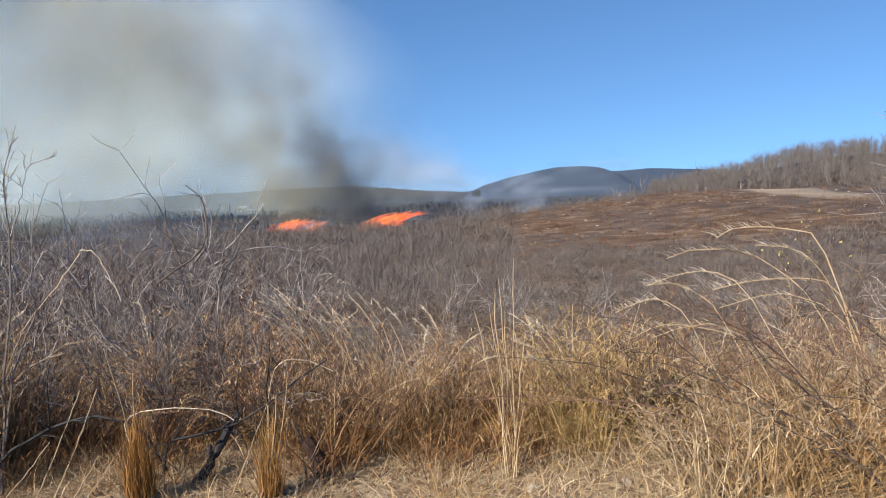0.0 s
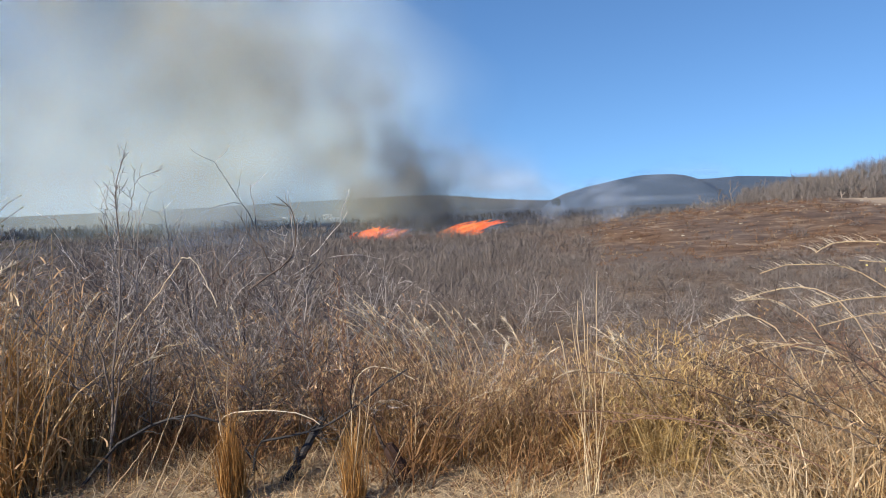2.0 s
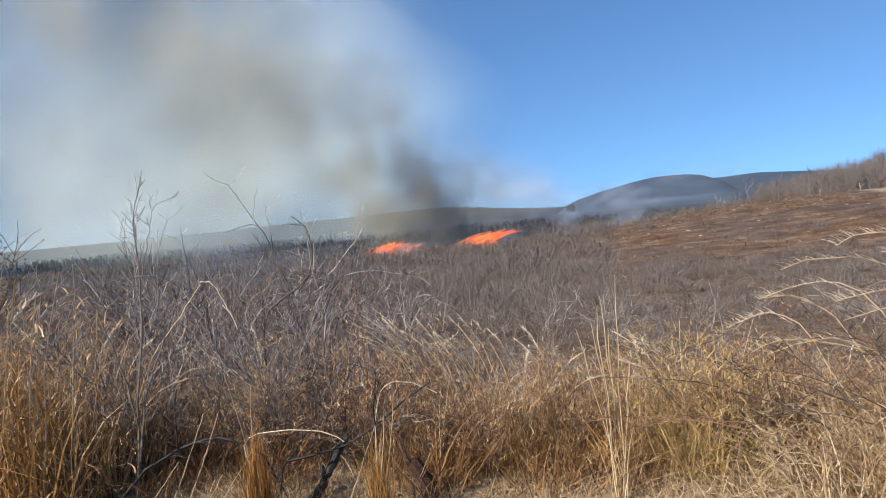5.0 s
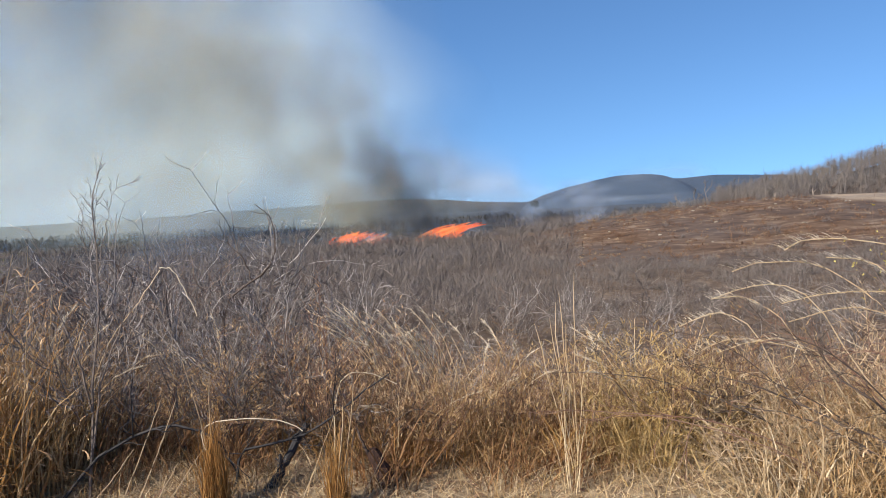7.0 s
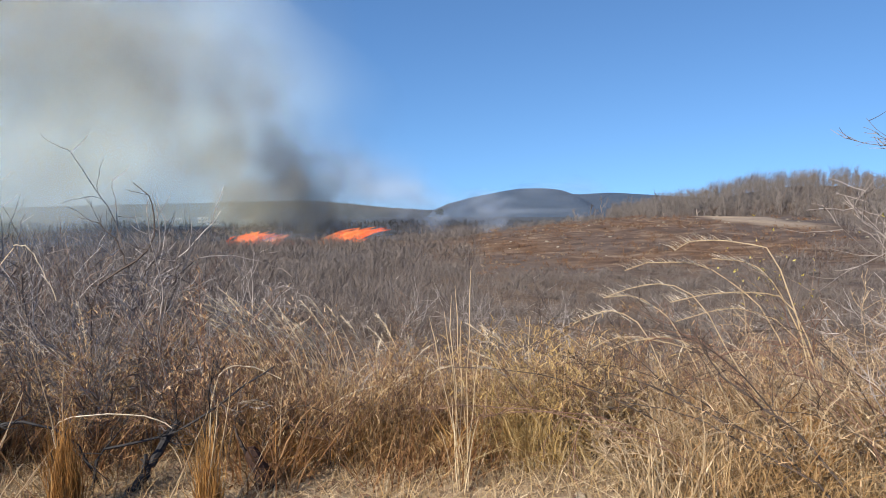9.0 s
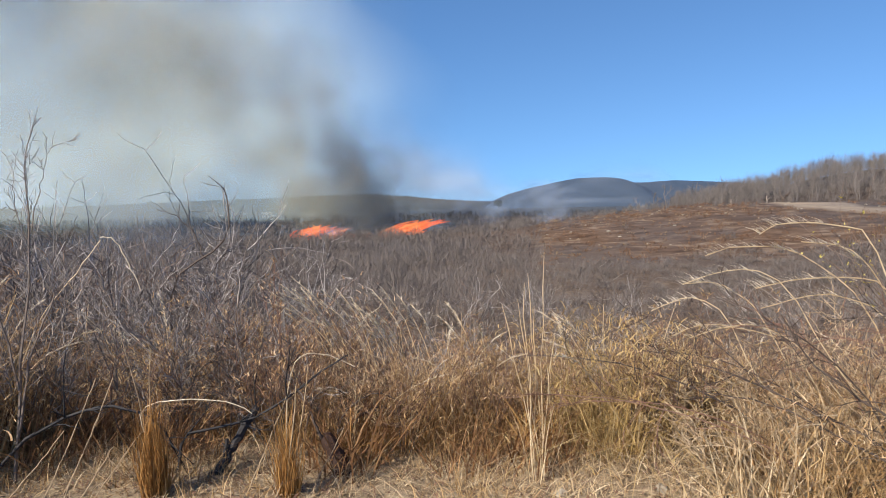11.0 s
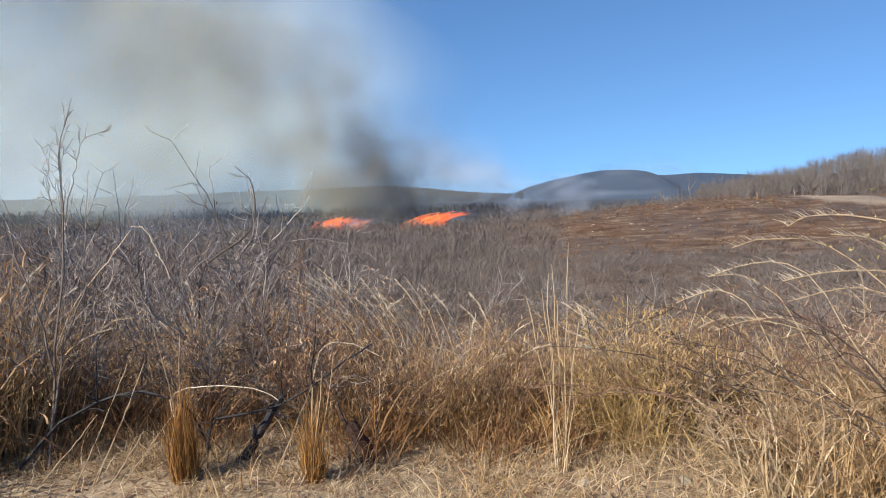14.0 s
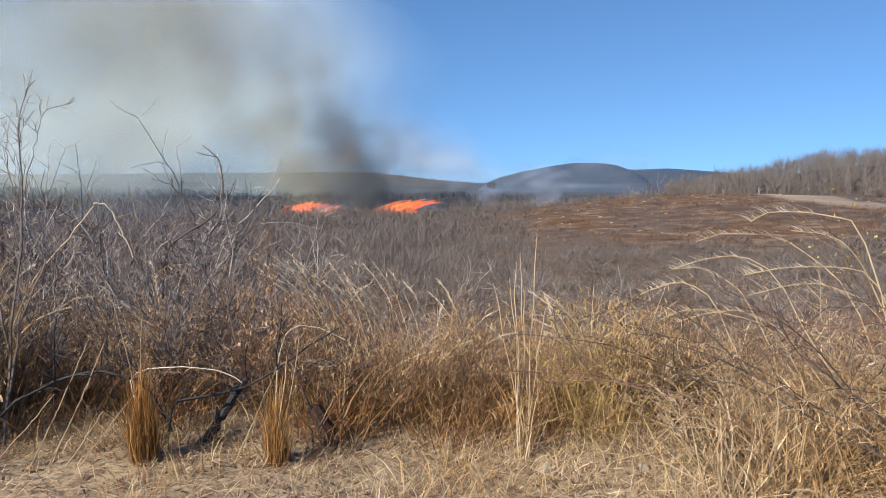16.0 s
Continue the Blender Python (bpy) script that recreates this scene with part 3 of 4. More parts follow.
def tussock(name, blades, radius, tall, mat, label, lean=0.25, droop=0.25, width=0.011, culms=0, plumes=0, wild=0.7, tops=1.0, inward=0.0, curls=0, peak=0.0, group="grass tussocks", category="grass tussock"):
    thing = new(name)
    n = blades
    az = rng.uniform(0, 2 * np.pi, n)
    r = radius * np.sqrt(rng.uniform(0, 1, n))
    base = np.stack([r * np.cos(az), r * np.sin(az), np.full(n, -0.03)], -1)
    az2 = np.where(rng.random(n) < inward, az + np.pi + rng.normal(0, 0.5, n), az + rng.normal(0, wild, n))
    v, f = ribbons(base, az2, tall * (0.25 + 0.75 * rng.uniform(0, 1, n) ** tops) * (1 - peak * (r / radius) ** 2), np.abs(rng.normal(0, lean, n)), np.abs(rng.normal(0, droop, n)), width * rng.uniform(0.4, 1.4, n), segs=4)
    tagged(Mesher().add(v, f).thing("blade_tuft", mat, thing), kind="stuff")
    if curls:
        hz = tall * (0.12 + 0.8 * rng.uniform(0, 1, curls))
        at = np.stack([rng.normal(0, radius * 0.9, curls), rng.normal(0, radius * 0.9, curls), hz], -1)
        v, f = ribbons(at, rng.uniform(0, 6.28, curls), rng.uniform(0.03, 0.1, curls), rng.uniform(0.3, 1.1, curls), rng.uniform(0.2, 1.1, curls), rng.uniform(0.003, 0.0085, curls), segs=3, tip=0.3)
        tagged(Mesher().add(v, f).thing("curled_leaf", CURL if mat is not YELLOW else YELLOW, thing), "curled dry leaves", kind="stuff")
    for _ in range(culms):
        a, l = rng.uniform(0, 6.28), abs(rng.normal(0, 0.22))
        pts = wander((rng.normal(0, radius * 0.4), rng.normal(0, radius * 0.4), -0.02), np.array([math.cos(a) * l, math.sin(a) * l, 1.0]), tall * rng.uniform(0.9, 1.3), 5, 0.05, 0.0)
        Mesher().tube(pts, np.linspace(0.0042, 0.002, 6), 4).thing("culm", STRAW, thing)
    for _ in range(plumes):
        plume_arc(thing, (rng.normal(0, 0.05), rng.normal(0, 0.05), 0), rng.normal(np.pi, 0.8), tall * rng.uniform(1.0, 1.3), rng.uniform(0.1, 0.4), rng.uniform(0.2, 0.5))
    return tagged(thing, label, category, group)


def put(thing, x, y, s=1.0, turn=0.0, sink=0.0):
    thing.matrix_basis = pose(x, y, float(height(x, y)) - sink, 0, 0, turn)
    thing.scale = (s, s, s)
    return thing


golds = [tussock("grass_tussock", 95, 0.22, 1.0, (GOLD, RUST_GRASS, RUST_GRASS, ORANGE)[i], "tall tangled golden grass tussock edging the verge", lean=0.42, droop=0.5, wild=2.2, plumes=(1, 0, 2, 1)[i], culms=2, curls=300) for i in range(4)]
fills = [tussock("grass_tussock", 130, 0.3, 0.75, (RUST_GRASS, GOLD, RUST_GRASS)[i], "dry matted red-brown grass tussock under the shrubs", lean=0.6, droop=0.5, wild=2.5) for i in range(3)]
pales = [tussock("grass_tussock", 150, 0.26, 0.7, (STRAW, GOLD)[i], "bleached grass tussock lying under the cane bush", lean=0.6, droop=0.5, wild=2.5, curls=140) for i in range(2)]
mats = [tussock("grass_mat", 150, 0.24, 0.27, (STRAW, GOLD)[i], "low flattened tuft of pale straw grass", lean=0.8, droop=0.6, wild=2.5, width=0.006, group="grass mats", category="grass tuft") for i in range(2)]
scatter(golds, off_the_mound(strip(38, -0.8, 1.5, 3.1, 4.2, 0.17)) + strip(5, -3.2, -0.9, 3.3, 4.2, 0.3) + strip(20, 1.2, 3.3, 2.7, 4.2, 0.22), 0.55, 0.84, 0.8)
scatter(pales, off_the_mound(strip(36, 1.3, 3.4, 2.3, 3.6, 0.2)), 0.5, 0.9)
scatter(fills, off_the_mound(strip(32, -3.6, 1.0, 3.05, 4.2, 0.2)) + strip(5, 1.05, 1.4, 3.35, 3.7, 0.12) + places_in(90, 4.2, 9.5, -50, 48, 0.35), 0.6, 1.0)
scatter(mats, strip(26, -3.6, 1.0, 2.85, 3.3, 0.16) + strip(26, 1.0, 3.2, 1.9, 3.0, 0.2) + strip(10, -1.6, 1.0, 2.3, 2.8, 0.3), 0.6, 1.1)

# plumed grass that stands above the golden band
for x, y, tall, k in ((-0.85, 3.75, 1.2, 9), (-0.55, 3.7, 1.12, 8), (-0.25, 3.8, 1.08, 6), (0.1, 3.8, 0.98, 3), (0.6, 3.7, 0.85, 2), (-2.2, 3.8, 1.25, 2)):
    reed = tussock("plumed_grass", 40, 0.16, tall * 0.8, STRAW, "tall dry grass with pale plumes bowing in the wind", lean=0.3, droop=0.3, wild=1.5)
    for _ in range(k):
        plume_arc(reed, (rng.normal(0, 0.08), rng.normal(0, 0.08), 0), rng.normal(np.pi, 0.5), tall * rng.uniform(0.85, 1.1), rng.uniform(0.03, 0.2), rng.uniform(0.15, 0.36), 0.95)
    put(reed, x, y)

# the two upright tussocks at the verge
put(tussock("orange_tussock", 800, 0.065, 0.7, ORANGE, "upright orange-brown grass tussock on the straw verge", lean=0.085, droop=0.06, culms=2, width=0.0055, wild=1.8, tops=1.5, inward=0.4, peak=0.45), -1.73, 2.65)
put(tussock("orange_tussock", 520, 0.055, 0.64, ORANGE, "upright orange-brown grass tussock with a leaning straw", lean=0.11, droop=0.1, culms=2, width=0.0055, wild=1.8, tops=2.2, inward=0.4, peak=0.4), -1.05, 2.68)
# the yellow-green mound and the group of tall stalks
put(tussock("yellow_tussock", 800, 0.34, 0.8, YELLOW, "broad yellow-green grass mound at the verge", lean=0.45, droop=0.85, width=0.007, culms=5, plumes=4, wild=1.8, curls=1900), 0.8, 3.3)
put(tussock("stalk_clump", 24, 0.06, 0.5, STRAW, "slim clump of tall pale stalks standing over the verge", lean=0.12, droop=0.05, culms=1, width=0.006), 0.26, 2.85)
stalks = new("stalk_clump")
for top_x, top_z, lean_y in ((0.05, 1.22, 0.1), (-0.07, 1.05, 0.05), (-0.12, 0.98, -0.05), (0.0, 0.9, 0.12), (-0.2, 0.95, 0.0), (0.1, 0.8, 0.05), (-0.03, 1.1, 0.15)):
    pts = np.linspace((rng.normal(0, 0.03), rng.normal(0, 0.03), -0.02), (top_x, lean_y, top_z), 7) + rng.normal(0, 0.006, (7, 3))
    Mesher().tube(pts, np.linspace(0.0036, 0.0022, 7) * np.array([1, 1, 1, 0.8, 0.8, 1.2, 0.5]), 5).thing("stalk", STRAW, stalks)
put(tagged(stalks, "tall straight pale stalks rising from the verge", "grass stalks", "grass tussocks"), 0.3, 3.0)
# the tall grass thicket
for x, y, s in ((-3.3, 2.7, 1.35), (-3.6, 3.1, 1.5), (-3.12, 3.0, 1.05), (-3.9, 2.6, 1.5), (-4.1, 3.4, 1.6), (-3.4, 3.5, 1.3), (-3.0, 3.35, 0.9)):
    put(tussock("tall_grass_clump", 220, 0.27, 0.95, (GOLD, ORANGE, GOLD, GOLD)[int(-x * 10) % 4], "tall golden-brown grass clump beside the sapling", lean=0.2, droop=0.35, culms=5, plumes=2, wild=1.8, curls=420), x, y, s)


# ---- single plants by the verge ----
def bent(name, points, r0, r1, mat, label, category="branch", extra=0, sides=5, parent=None, sprout=0.4, jitter=0.004):
    """One branch through a few points, smoothed, with side twigs."""
    pts = np.array(points, float)
    pad = np.concatenate([[2 * pts[0] - pts[1]], pts, [2 * pts[-1] - pts[-2]]])
    u = np.linspace(0, len(pts) - 1, 14)
    k = np.minimum(u.astype(int), len(pts) - 2)
    w = (u - k)[:, None]
    a, b, c, d = pad[k], pad[k + 1], pad[k + 2], pad[k + 3]
    pts = b + 0.5 * w * (c - a + w * (2 * a - 5 * b + 4 * c - d + w * (3 * (b - c) + d - a)))
    pts += rng.normal(0, jitter, pts.shape)
    ob = Mesher().tube(pts, np.linspace(r0, r1, 14), sides).thing(name, mat, parent)
    if extra:
        tw = Mesher()
        for _ in range(extra):
            i = int(rng.integers(3, 13))
            d = pts[i] - pts[i - 1]
            d = d / np.linalg.norm(d) + rng.normal(0, 0.6, 3)
            grow(tw, tw, pts[i], d / np.linalg.norm(d), sprout * rng.uniform(0.25, 1.0), max(r1 * 0.9, 0.002), 1, 2, (1, 2, 1))
        tagged(tw.thing("twig_spray", mat, ob), kind="stuff")
    return ob if parent else tagged(ob, label, category)


# sapling with a thin crown
sapling = new("sapling")
trunk = [(-2.62, 2.9, 0.0), (-2.59, 2.92, 0.35), (-2.55, 2.94, 0.75), (-2.48, 2.95, 1.2), (-2.47, 2.95, 1.58), (-2.46, 2.95, 1.82), (-2.37, 2.95, 2.06)]
bent("trunk", trunk, 0.0105, 0.0012, BARK, "", parent=sapling)
bent("limb", [(-2.59, 2.92, 0.3), (-2.5, 2.92, 0.7), (-2.36, 2.94, 1.02), (-2.24, 2.98, 1.2)], 0.008, 0.0022, BARK, "", extra=8, parent=sapling, sprout=0.26)
bent("limb", [(-2.57, 2.93, 0.5), (-2.64, 2.92, 0.9), (-2.74, 2.93, 1.2), (-2.78, 2.95, 1.42)], 0.007, 0.002, BARK, "", extra=7, parent=sapling, sprout=0.26)
bent("limb", [(-2.48, 2.95, 1.35), (-2.41, 2.95, 1.58), (-2.36, 2.95, 1.75), (-2.29, 2.95, 1.93)], 0.0034, 0.001, BARK, "", extra=4, parent=sapling, sprout=0.16)
bent("limb", [(-2.47, 2.95, 1.3), (-2.53, 2.95, 1.48), (-2.54, 2.95, 1.66), (-2.5, 2.95, 1.84)], 0.0034, 0.001, BARK, "", extra=4, parent=sapling, sprout=0.16)
tw = Mesher()
for _ in range(26):
    k = rng.uniform(0.25, 0.95)
    p = np.array([np.interp(k, np.linspace(0, 1, 7), [q[i] for q in trunk]) for i in range(3)])
    a = rng.uniform(0, 6.28)
    grow(tw, tw, p, np.array([math.cos(a) * 0.35, math.sin(a) * 0.35, 0.9]), 0.3 * (1.25 - k), 0.0018, 1, 2, (1, 3, 1))
tagged(tw.thing("twig_crown", TWIG, sapling), kind="stuff")
tagged(sapling, "slender leafless sapling standing out above the brush", "sapling")

# hooked twig against the sky
hook = new("hooked_shrub")
bent("stem", [(-2.3, 4.2, -0.4), (-2.25, 4.2, 0.5), (-2.21, 4.2, 0.96), (-1.98, 4.27, 1.12), (-1.84, 4.31, 1.28), (-1.82, 4.31, 1.5), (-1.86, 4.3, 1.64), (-1.95, 4.28, 1.72)], 0.011, 0.003, DARK_WOOD, "", extra=5, parent=hook, sprout=0.2)
bent("stem", [(-2.0, 4.27, 1.1), (-2.08, 4.28, 1.3), (-2.2, 4.28, 1.42), (-2.35, 4.3, 1.48)], 0.006, 0.002, DARK_WOOD, "", extra=4, parent=hook, sprout=0.2)
tagged(hook, "dark bare shrub with one hooked twig", "shrub", "bare shrubs")

# fallen arched branches, the bowed straw and the leaning canes
bent("fallen_branch", [(-2.78, 2.88, 0.0), (-2.52, 2.9, 0.27), (-2.29, 2.9, 0.38), (-2.09, 2.9, 0.43), (-1.93, 2.9, 0.4), (-1.8, 2.93, 0.3), (-1.7, 3.0, -0.02)], 0.011, 0.006, CHARRED, "dark fallen branch arching over the dry grass", extra=6)
bent("fallen_branch", [(-1.75, 2.95, 0.0), (-1.68, 2.95, 0.23), (-1.46, 2.98, 0.28), (-1.24, 3.03, 0.34), (-1.0, 3.1, 0.5), (-0.8, 3.2, 0.62)], 0.010, 0.005, CHARRED, "dark fallen branch propped in the grass", extra=6)
bent("fallen_log", [(-1.53, 2.88, 0.01), (-1.47, 2.98, 0.1), (-1.41, 3.08, 0.2), (-1.35, 3.18, 0.31)], 0.03, 0.02, CHARRED, "charred black log leaning out of the brush", "log", extra=3, sides=8, sprout=0.12, jitter=0.006)
stump = new("tree_stump")
Mesher().tube([(0.03, 0, -0.03), (0.02, 0, 0.03), (-0.01, 0.01, 0.1), (-0.05, 0.02, 0.17), (-0.07, 0.02, 0.21), (-0.08, 0.02, 0.222)], [0.075, 0.058, 0.05, 0.046, 0.034, 0.004], 9).thing("trunk", RED_STUMP, stump)
bent("broken_limb", [(-0.05, 0.0, 0.14), (-0.12, 0.0, 0.27), (-0.15, 0.01, 0.36)], 0.013, 0.005, DARK_WOOD, "", parent=stump)
put(tagged(stump, "short dark red-brown stump leaning in the grass", "tree stump"), -0.84, 2.98)
bent("bowed_straw", [(-1.74, 2.74, 0.0), (-1.8, 2.76, 0.25), (-1.86, 2.8, 0.4), (-1.8, 2.82, 0.465), (-1.64, 2.8, 0.49), (-1.45, 2.8, 0.485), (-1.33, 2.8, 0.45), (-1.26, 2.8, 0.41)], 0.0032, 0.0026, PLUME, "pale straw bowed over the orange tussock", "straw", jitter=0.002)
bent("bowed_straw", [(-1.2, 3.25, 0.0), (-1.17, 3.27, 0.45), (-1.09, 3.28, 0.595), (-0.99, 3.3, 0.605), (-0.86, 3.3, 0.565), (-0.77, 3.3, 0.52)], 0.004, 0.003, PLUME, "pale seed-headed straw bowed in the golden grass", "straw", jitter=0.002)
bent("folded_reed", [(-2.95, 3.25, 0.1), (-2.69, 3.3, 0.8), (-2.47, 3.35, 1.1), (-2.32, 3.4, 1.32)], 0.0034, 0.0025, STRAW, "pale reed folded over at its top", "reed", jitter=0.003)
bent("reed_leaf", [(-2.32, 3.4, 1.33), (-2.25, 3.4, 1.325), (-2.18, 3.4, 1.22), (-2.13, 3.4, 1.1), (-2.09, 3.4, 1.0)], 0.0042, 0.003, PLUME, "white folded reed leaf hanging in the brush", "reed", jitter=0.003)
for p0, p1, r in (((-2.2, 2.6, 0.0), (-1.98, 2.78, 0.62), 0.005), ((-2.3, 2.6, 0.0), (-2.07, 2.78, 0.62), 0.0055), ((-2.22, 2.62, 0.0), (-2.05, 2.75, 0.42), 0.006), ((-2.05, 2.55, 0.0), (-1.72, 2.76, 0.5), 0.0045), ((-2.5, 2.6, 0.0), (-2.22, 2.72, 0.36), 0.005), ((-1.27, 2.66, 0.02), (-1.07, 2.78, 0.5), 0.005), ((-2.12, 2.58, 0.0), (-1.96, 2.7, 0.28), 0.006), ((-0.95, 2.72, 0.0), (-0.78, 2.9, 0.3), 0.004), ((-1.12, 2.6, 0.0), (-1.0, 2.75, 0.26), 0.0045)):
    bent("leaning_cane", [p0, tuple((np.array(p0) + p1) / 2 + (0.01, 0, 0.01)), p1], r * 0.8, r * 0.45, BUSH_TWIG, "pale dead cane leaning in the brush", "cane", jitter=0.002)

for _ in range(13):
    x0, y0, w = rng.uniform(-2.6, -0.7), rng.uniform(2.95, 3.6), rng.uniform(0.3, 0.8) * rng.choice((-1, 1))
    top, z0 = rng.uniform(0.25, 0.6), float(height(0, y0))
    bent("fallen_twig", [(x0, y0, z0 - 0.02), (x0 + 0.15 * w, y0, z0 + top * 0.7), (x0 + 0.5 * w, y0 + 0.05, z0 + top), (x0 + w, y0 + 0.1, z0 + top * rng.uniform(0.4, 1.1))], 0.007, 0.003, DARK_WOOD, "thin dark dead stem bent over in the brush", "branch", extra=3, sprout=0.2)

# tangled bush of arching canes
bush = new("cane_bush")
for k in range(14):
    p0 = np.array([rng.uniform(1.7, 3.0), rng.uniform(2.3, 3.0), 0.0])
    reach, top = rng.uniform(0.35, 0.9) + (0.4 if k < 7 else 0), rng.uniform(0.45, 0.95)
    sway = rng.uniform(-0.1, 0.35)
    p1 = p0 + (-0.35 * reach, sway * 0.4, top * 0.55)
    p2 = p0 + (-0.8 * reach, sway * 0.8, top * 0.9)
    p3 = p0 + (-1.25 * reach, sway, top)
    bent("cane", [p0, p1, p2, p3], 0.006 if k < 4 else 0.0042, 0.002, (DARK_WOOD, TWIG_RED, TWIG_RED)[int(rng.integers(3))], "", extra=7, parent=bush)
for p in ([(2.1, 2.2, 0.0), (1.95, 2.3, 0.2), (1.77, 2.45, 0.29), (1.63, 2.55, 0.36), (1.49, 2.7, 0.42), (1.31, 2.75, 0.46), (1.16, 2.8, 0.47)],
          [(2.25, 2.3, 0.0), (2.0, 2.45, 0.35), (1.79, 2.5, 0.52), (1.62, 2.55, 0.66), (1.53, 2.6, 0.79), (1.46, 2.6, 0.92)],
          [(2.15, 2.4, 0.0), (1.9, 2.5, 0.28), (1.63, 2.6, 0.42), (1.45, 2.7, 0.51), (1.27, 2.75, 0.58), (1.09, 2.8, 0.64)]):
    bent("cane", p, 0.008, 0.0028, DARK_WOOD, "", extra=9, parent=bush, sprout=0.3)
sprig = []
tw = Mesher()
for _ in range(60):
    p0 = np.array([rng.uniform(1.1, 3.2), rng.uniform(2.5, 3.6), 0.0])
    grow(tw, tw, p0, np.array([rng.normal(-0.35, 0.4), rng.normal(0, 0.3), 0.8]), rng.uniform(0.4, 0.8) * min(1.0, 0.35 + 0.25 * p0[0]), 0.0036, 0, 2, (5, 4), sprigs=sprig, jitter=0.24)
tagged(tw.thing("twig_crown", BUSH_TWIG, bush), "pale tan fine twigs", kind="stuff")
dry_leaves(sprig, 2600, STRAW, bush, 0.04, 0.005)
tagged(bush, "tangled bush of arching grey canes and dry leaves", "bush")
arcs = new("arching_grass")
ARCS = [[(1.53, 3.0, 1.3), (1.61, 2.95, 1.35), (1.74, 2.9, 1.36), (1.9, 2.86, 1.34), (2.04, 2.82, 1.26)],
        [(1.31, 3.2, 1.16), (1.42, 3.15, 1.21), (1.62, 3.1, 1.22), (1.76, 3.05, 1.19), (1.9, 3.0, 1.09), (2.04, 2.9, 0.94)],
        [(1.71, 2.9, 1.26), (1.88, 2.85, 1.24), (1.98, 2.8, 1.17), (2.11, 2.8, 0.98)],
        [(1.47, 2.9, 1.01), (1.69, 2.85, 1.06), (1.91, 2.8, 1.07), (2.1, 2.76, 1.0)], [(1.0, 3.1, 0.66), (1.2, 3.05, 0.78), (1.44, 3.0, 0.77), (1.68, 2.95, 0.68)],
        [(1.22, 3.3, 0.98), (1.38, 3.3, 0.99), (1.52, 3.25, 0.93), (1.64, 3.2, 0.8)]]
for tx, ty, tz, rch in ((1.2, 3.2, 1.0, 0.7), (1.15, 3.0, 0.72, 0.7), (1.0, 3.2, 0.84, 0.5), (1.6, 3.1, 0.86, 0.8)):
    ARCS.append([(tx, ty, tz), (tx + rch * 0.2, ty - 0.05, tz + 0.06), (tx + rch * 0.45, ty - 0.1, tz + 0.09), (tx + rch * 0.75, ty - 0.15, tz * 0.98), (tx + rch * 1.05, ty - 0.2, tz * 0.6)])
for line in ARCS:
    last = np.array(line[-1])
    pts = [(last[0] + 0.2, last[1] - 0.1, 0.0), (last[0] + 0.16, last[1] - 0.08, last[2] * 0.55), *line[::-1]]
    stem = bent("culm", pts, 0.0042, 0.0028, STRAW, "", parent=arcs, jitter=0.002)
    k = 60
    u = rng.uniform(0.55, 1.0, k)
    at = np.stack([np.interp(u, np.linspace(0, 1, len(pts)), [q[i] for q in pts]) for i in range(3)], -1)
    v, f = ribbons(at, np.full(k, np.pi) + rng.normal(0, 0.5, k), rng.uniform(0.03, 0.08, k), rng.uniform(0.8, 1.2, k), rng.uniform(0.1, 0.5, k), np.full(k, 0.005), segs=2)
    tagged(Mesher().add(v, f).thing("plume", PLUME, stem), "feathery pale seed head", kind="stuff")
tagged(arcs, "pale grass culms arching out of the tangled bush", "grass stalks")

# tall silver-grey bush
silver = new("silver_bush")
for p in ([(2.95, 1.9, 0.0), (2.85, 2.0, 0.8), (2.65, 2.15, 1.4), (2.4, 2.35, 1.75), (2.21, 2.46, 1.93)], [(3.0, 1.9, 0.0), (2.9, 1.95, 1.1), (2.75, 2.05, 1.7), (2.58, 2.15, 2.05), (2.38, 2.33, 2.28)],
          [(2.9, 2.0, 0.0), (2.75, 2.1, 0.7), (2.5, 2.25, 1.15), (2.2, 2.4, 1.4), (2.05, 2.5, 1.6)], [(3.1, 1.9, 0.0), (3.0, 1.95, 1.0), (2.8, 2.05, 1.5), (2.6, 2.2, 1.75), (2.45, 2.3, 2.0)],
          [(3.1, 2.1, 0.0), (3.05, 2.2, 1.0), (2.95, 2.3, 1.8), (2.8, 2.3, 2.3)], [(3.2, 2.0, 0.0), (3.0, 2.1, 0.9), (2.7, 2.3, 1.25), (2.4, 2.5, 1.45)]):
    bent("limb", p, 0.0085, 0.0025, SILVER, "", extra=24, parent=silver, sprout=0.34, jitter=0.013)
tw = Mesher()
for _ in range(60):
    p0 = np.array([rng.uniform(2.5, 3.4), rng.uniform(1.9, 2.5), rng.uniform(0.0, 1.2)])
    grow(tw, tw, p0, np.array([rng.normal(-0.35, 0.4), rng.normal(0.2, 0.3), 0.8]), rng.uniform(0.35, 0.8), 0.0042, 0, 2, (4, 3), jitter=0.28)
tagged(tw.thing("twig_crown", SILVER, silver), "silver-grey fine twigs", kind="stuff")
silver.location.x = 0.14
tagged(silver, "tall silver-grey leafless bush with crooked twigs", "bush")

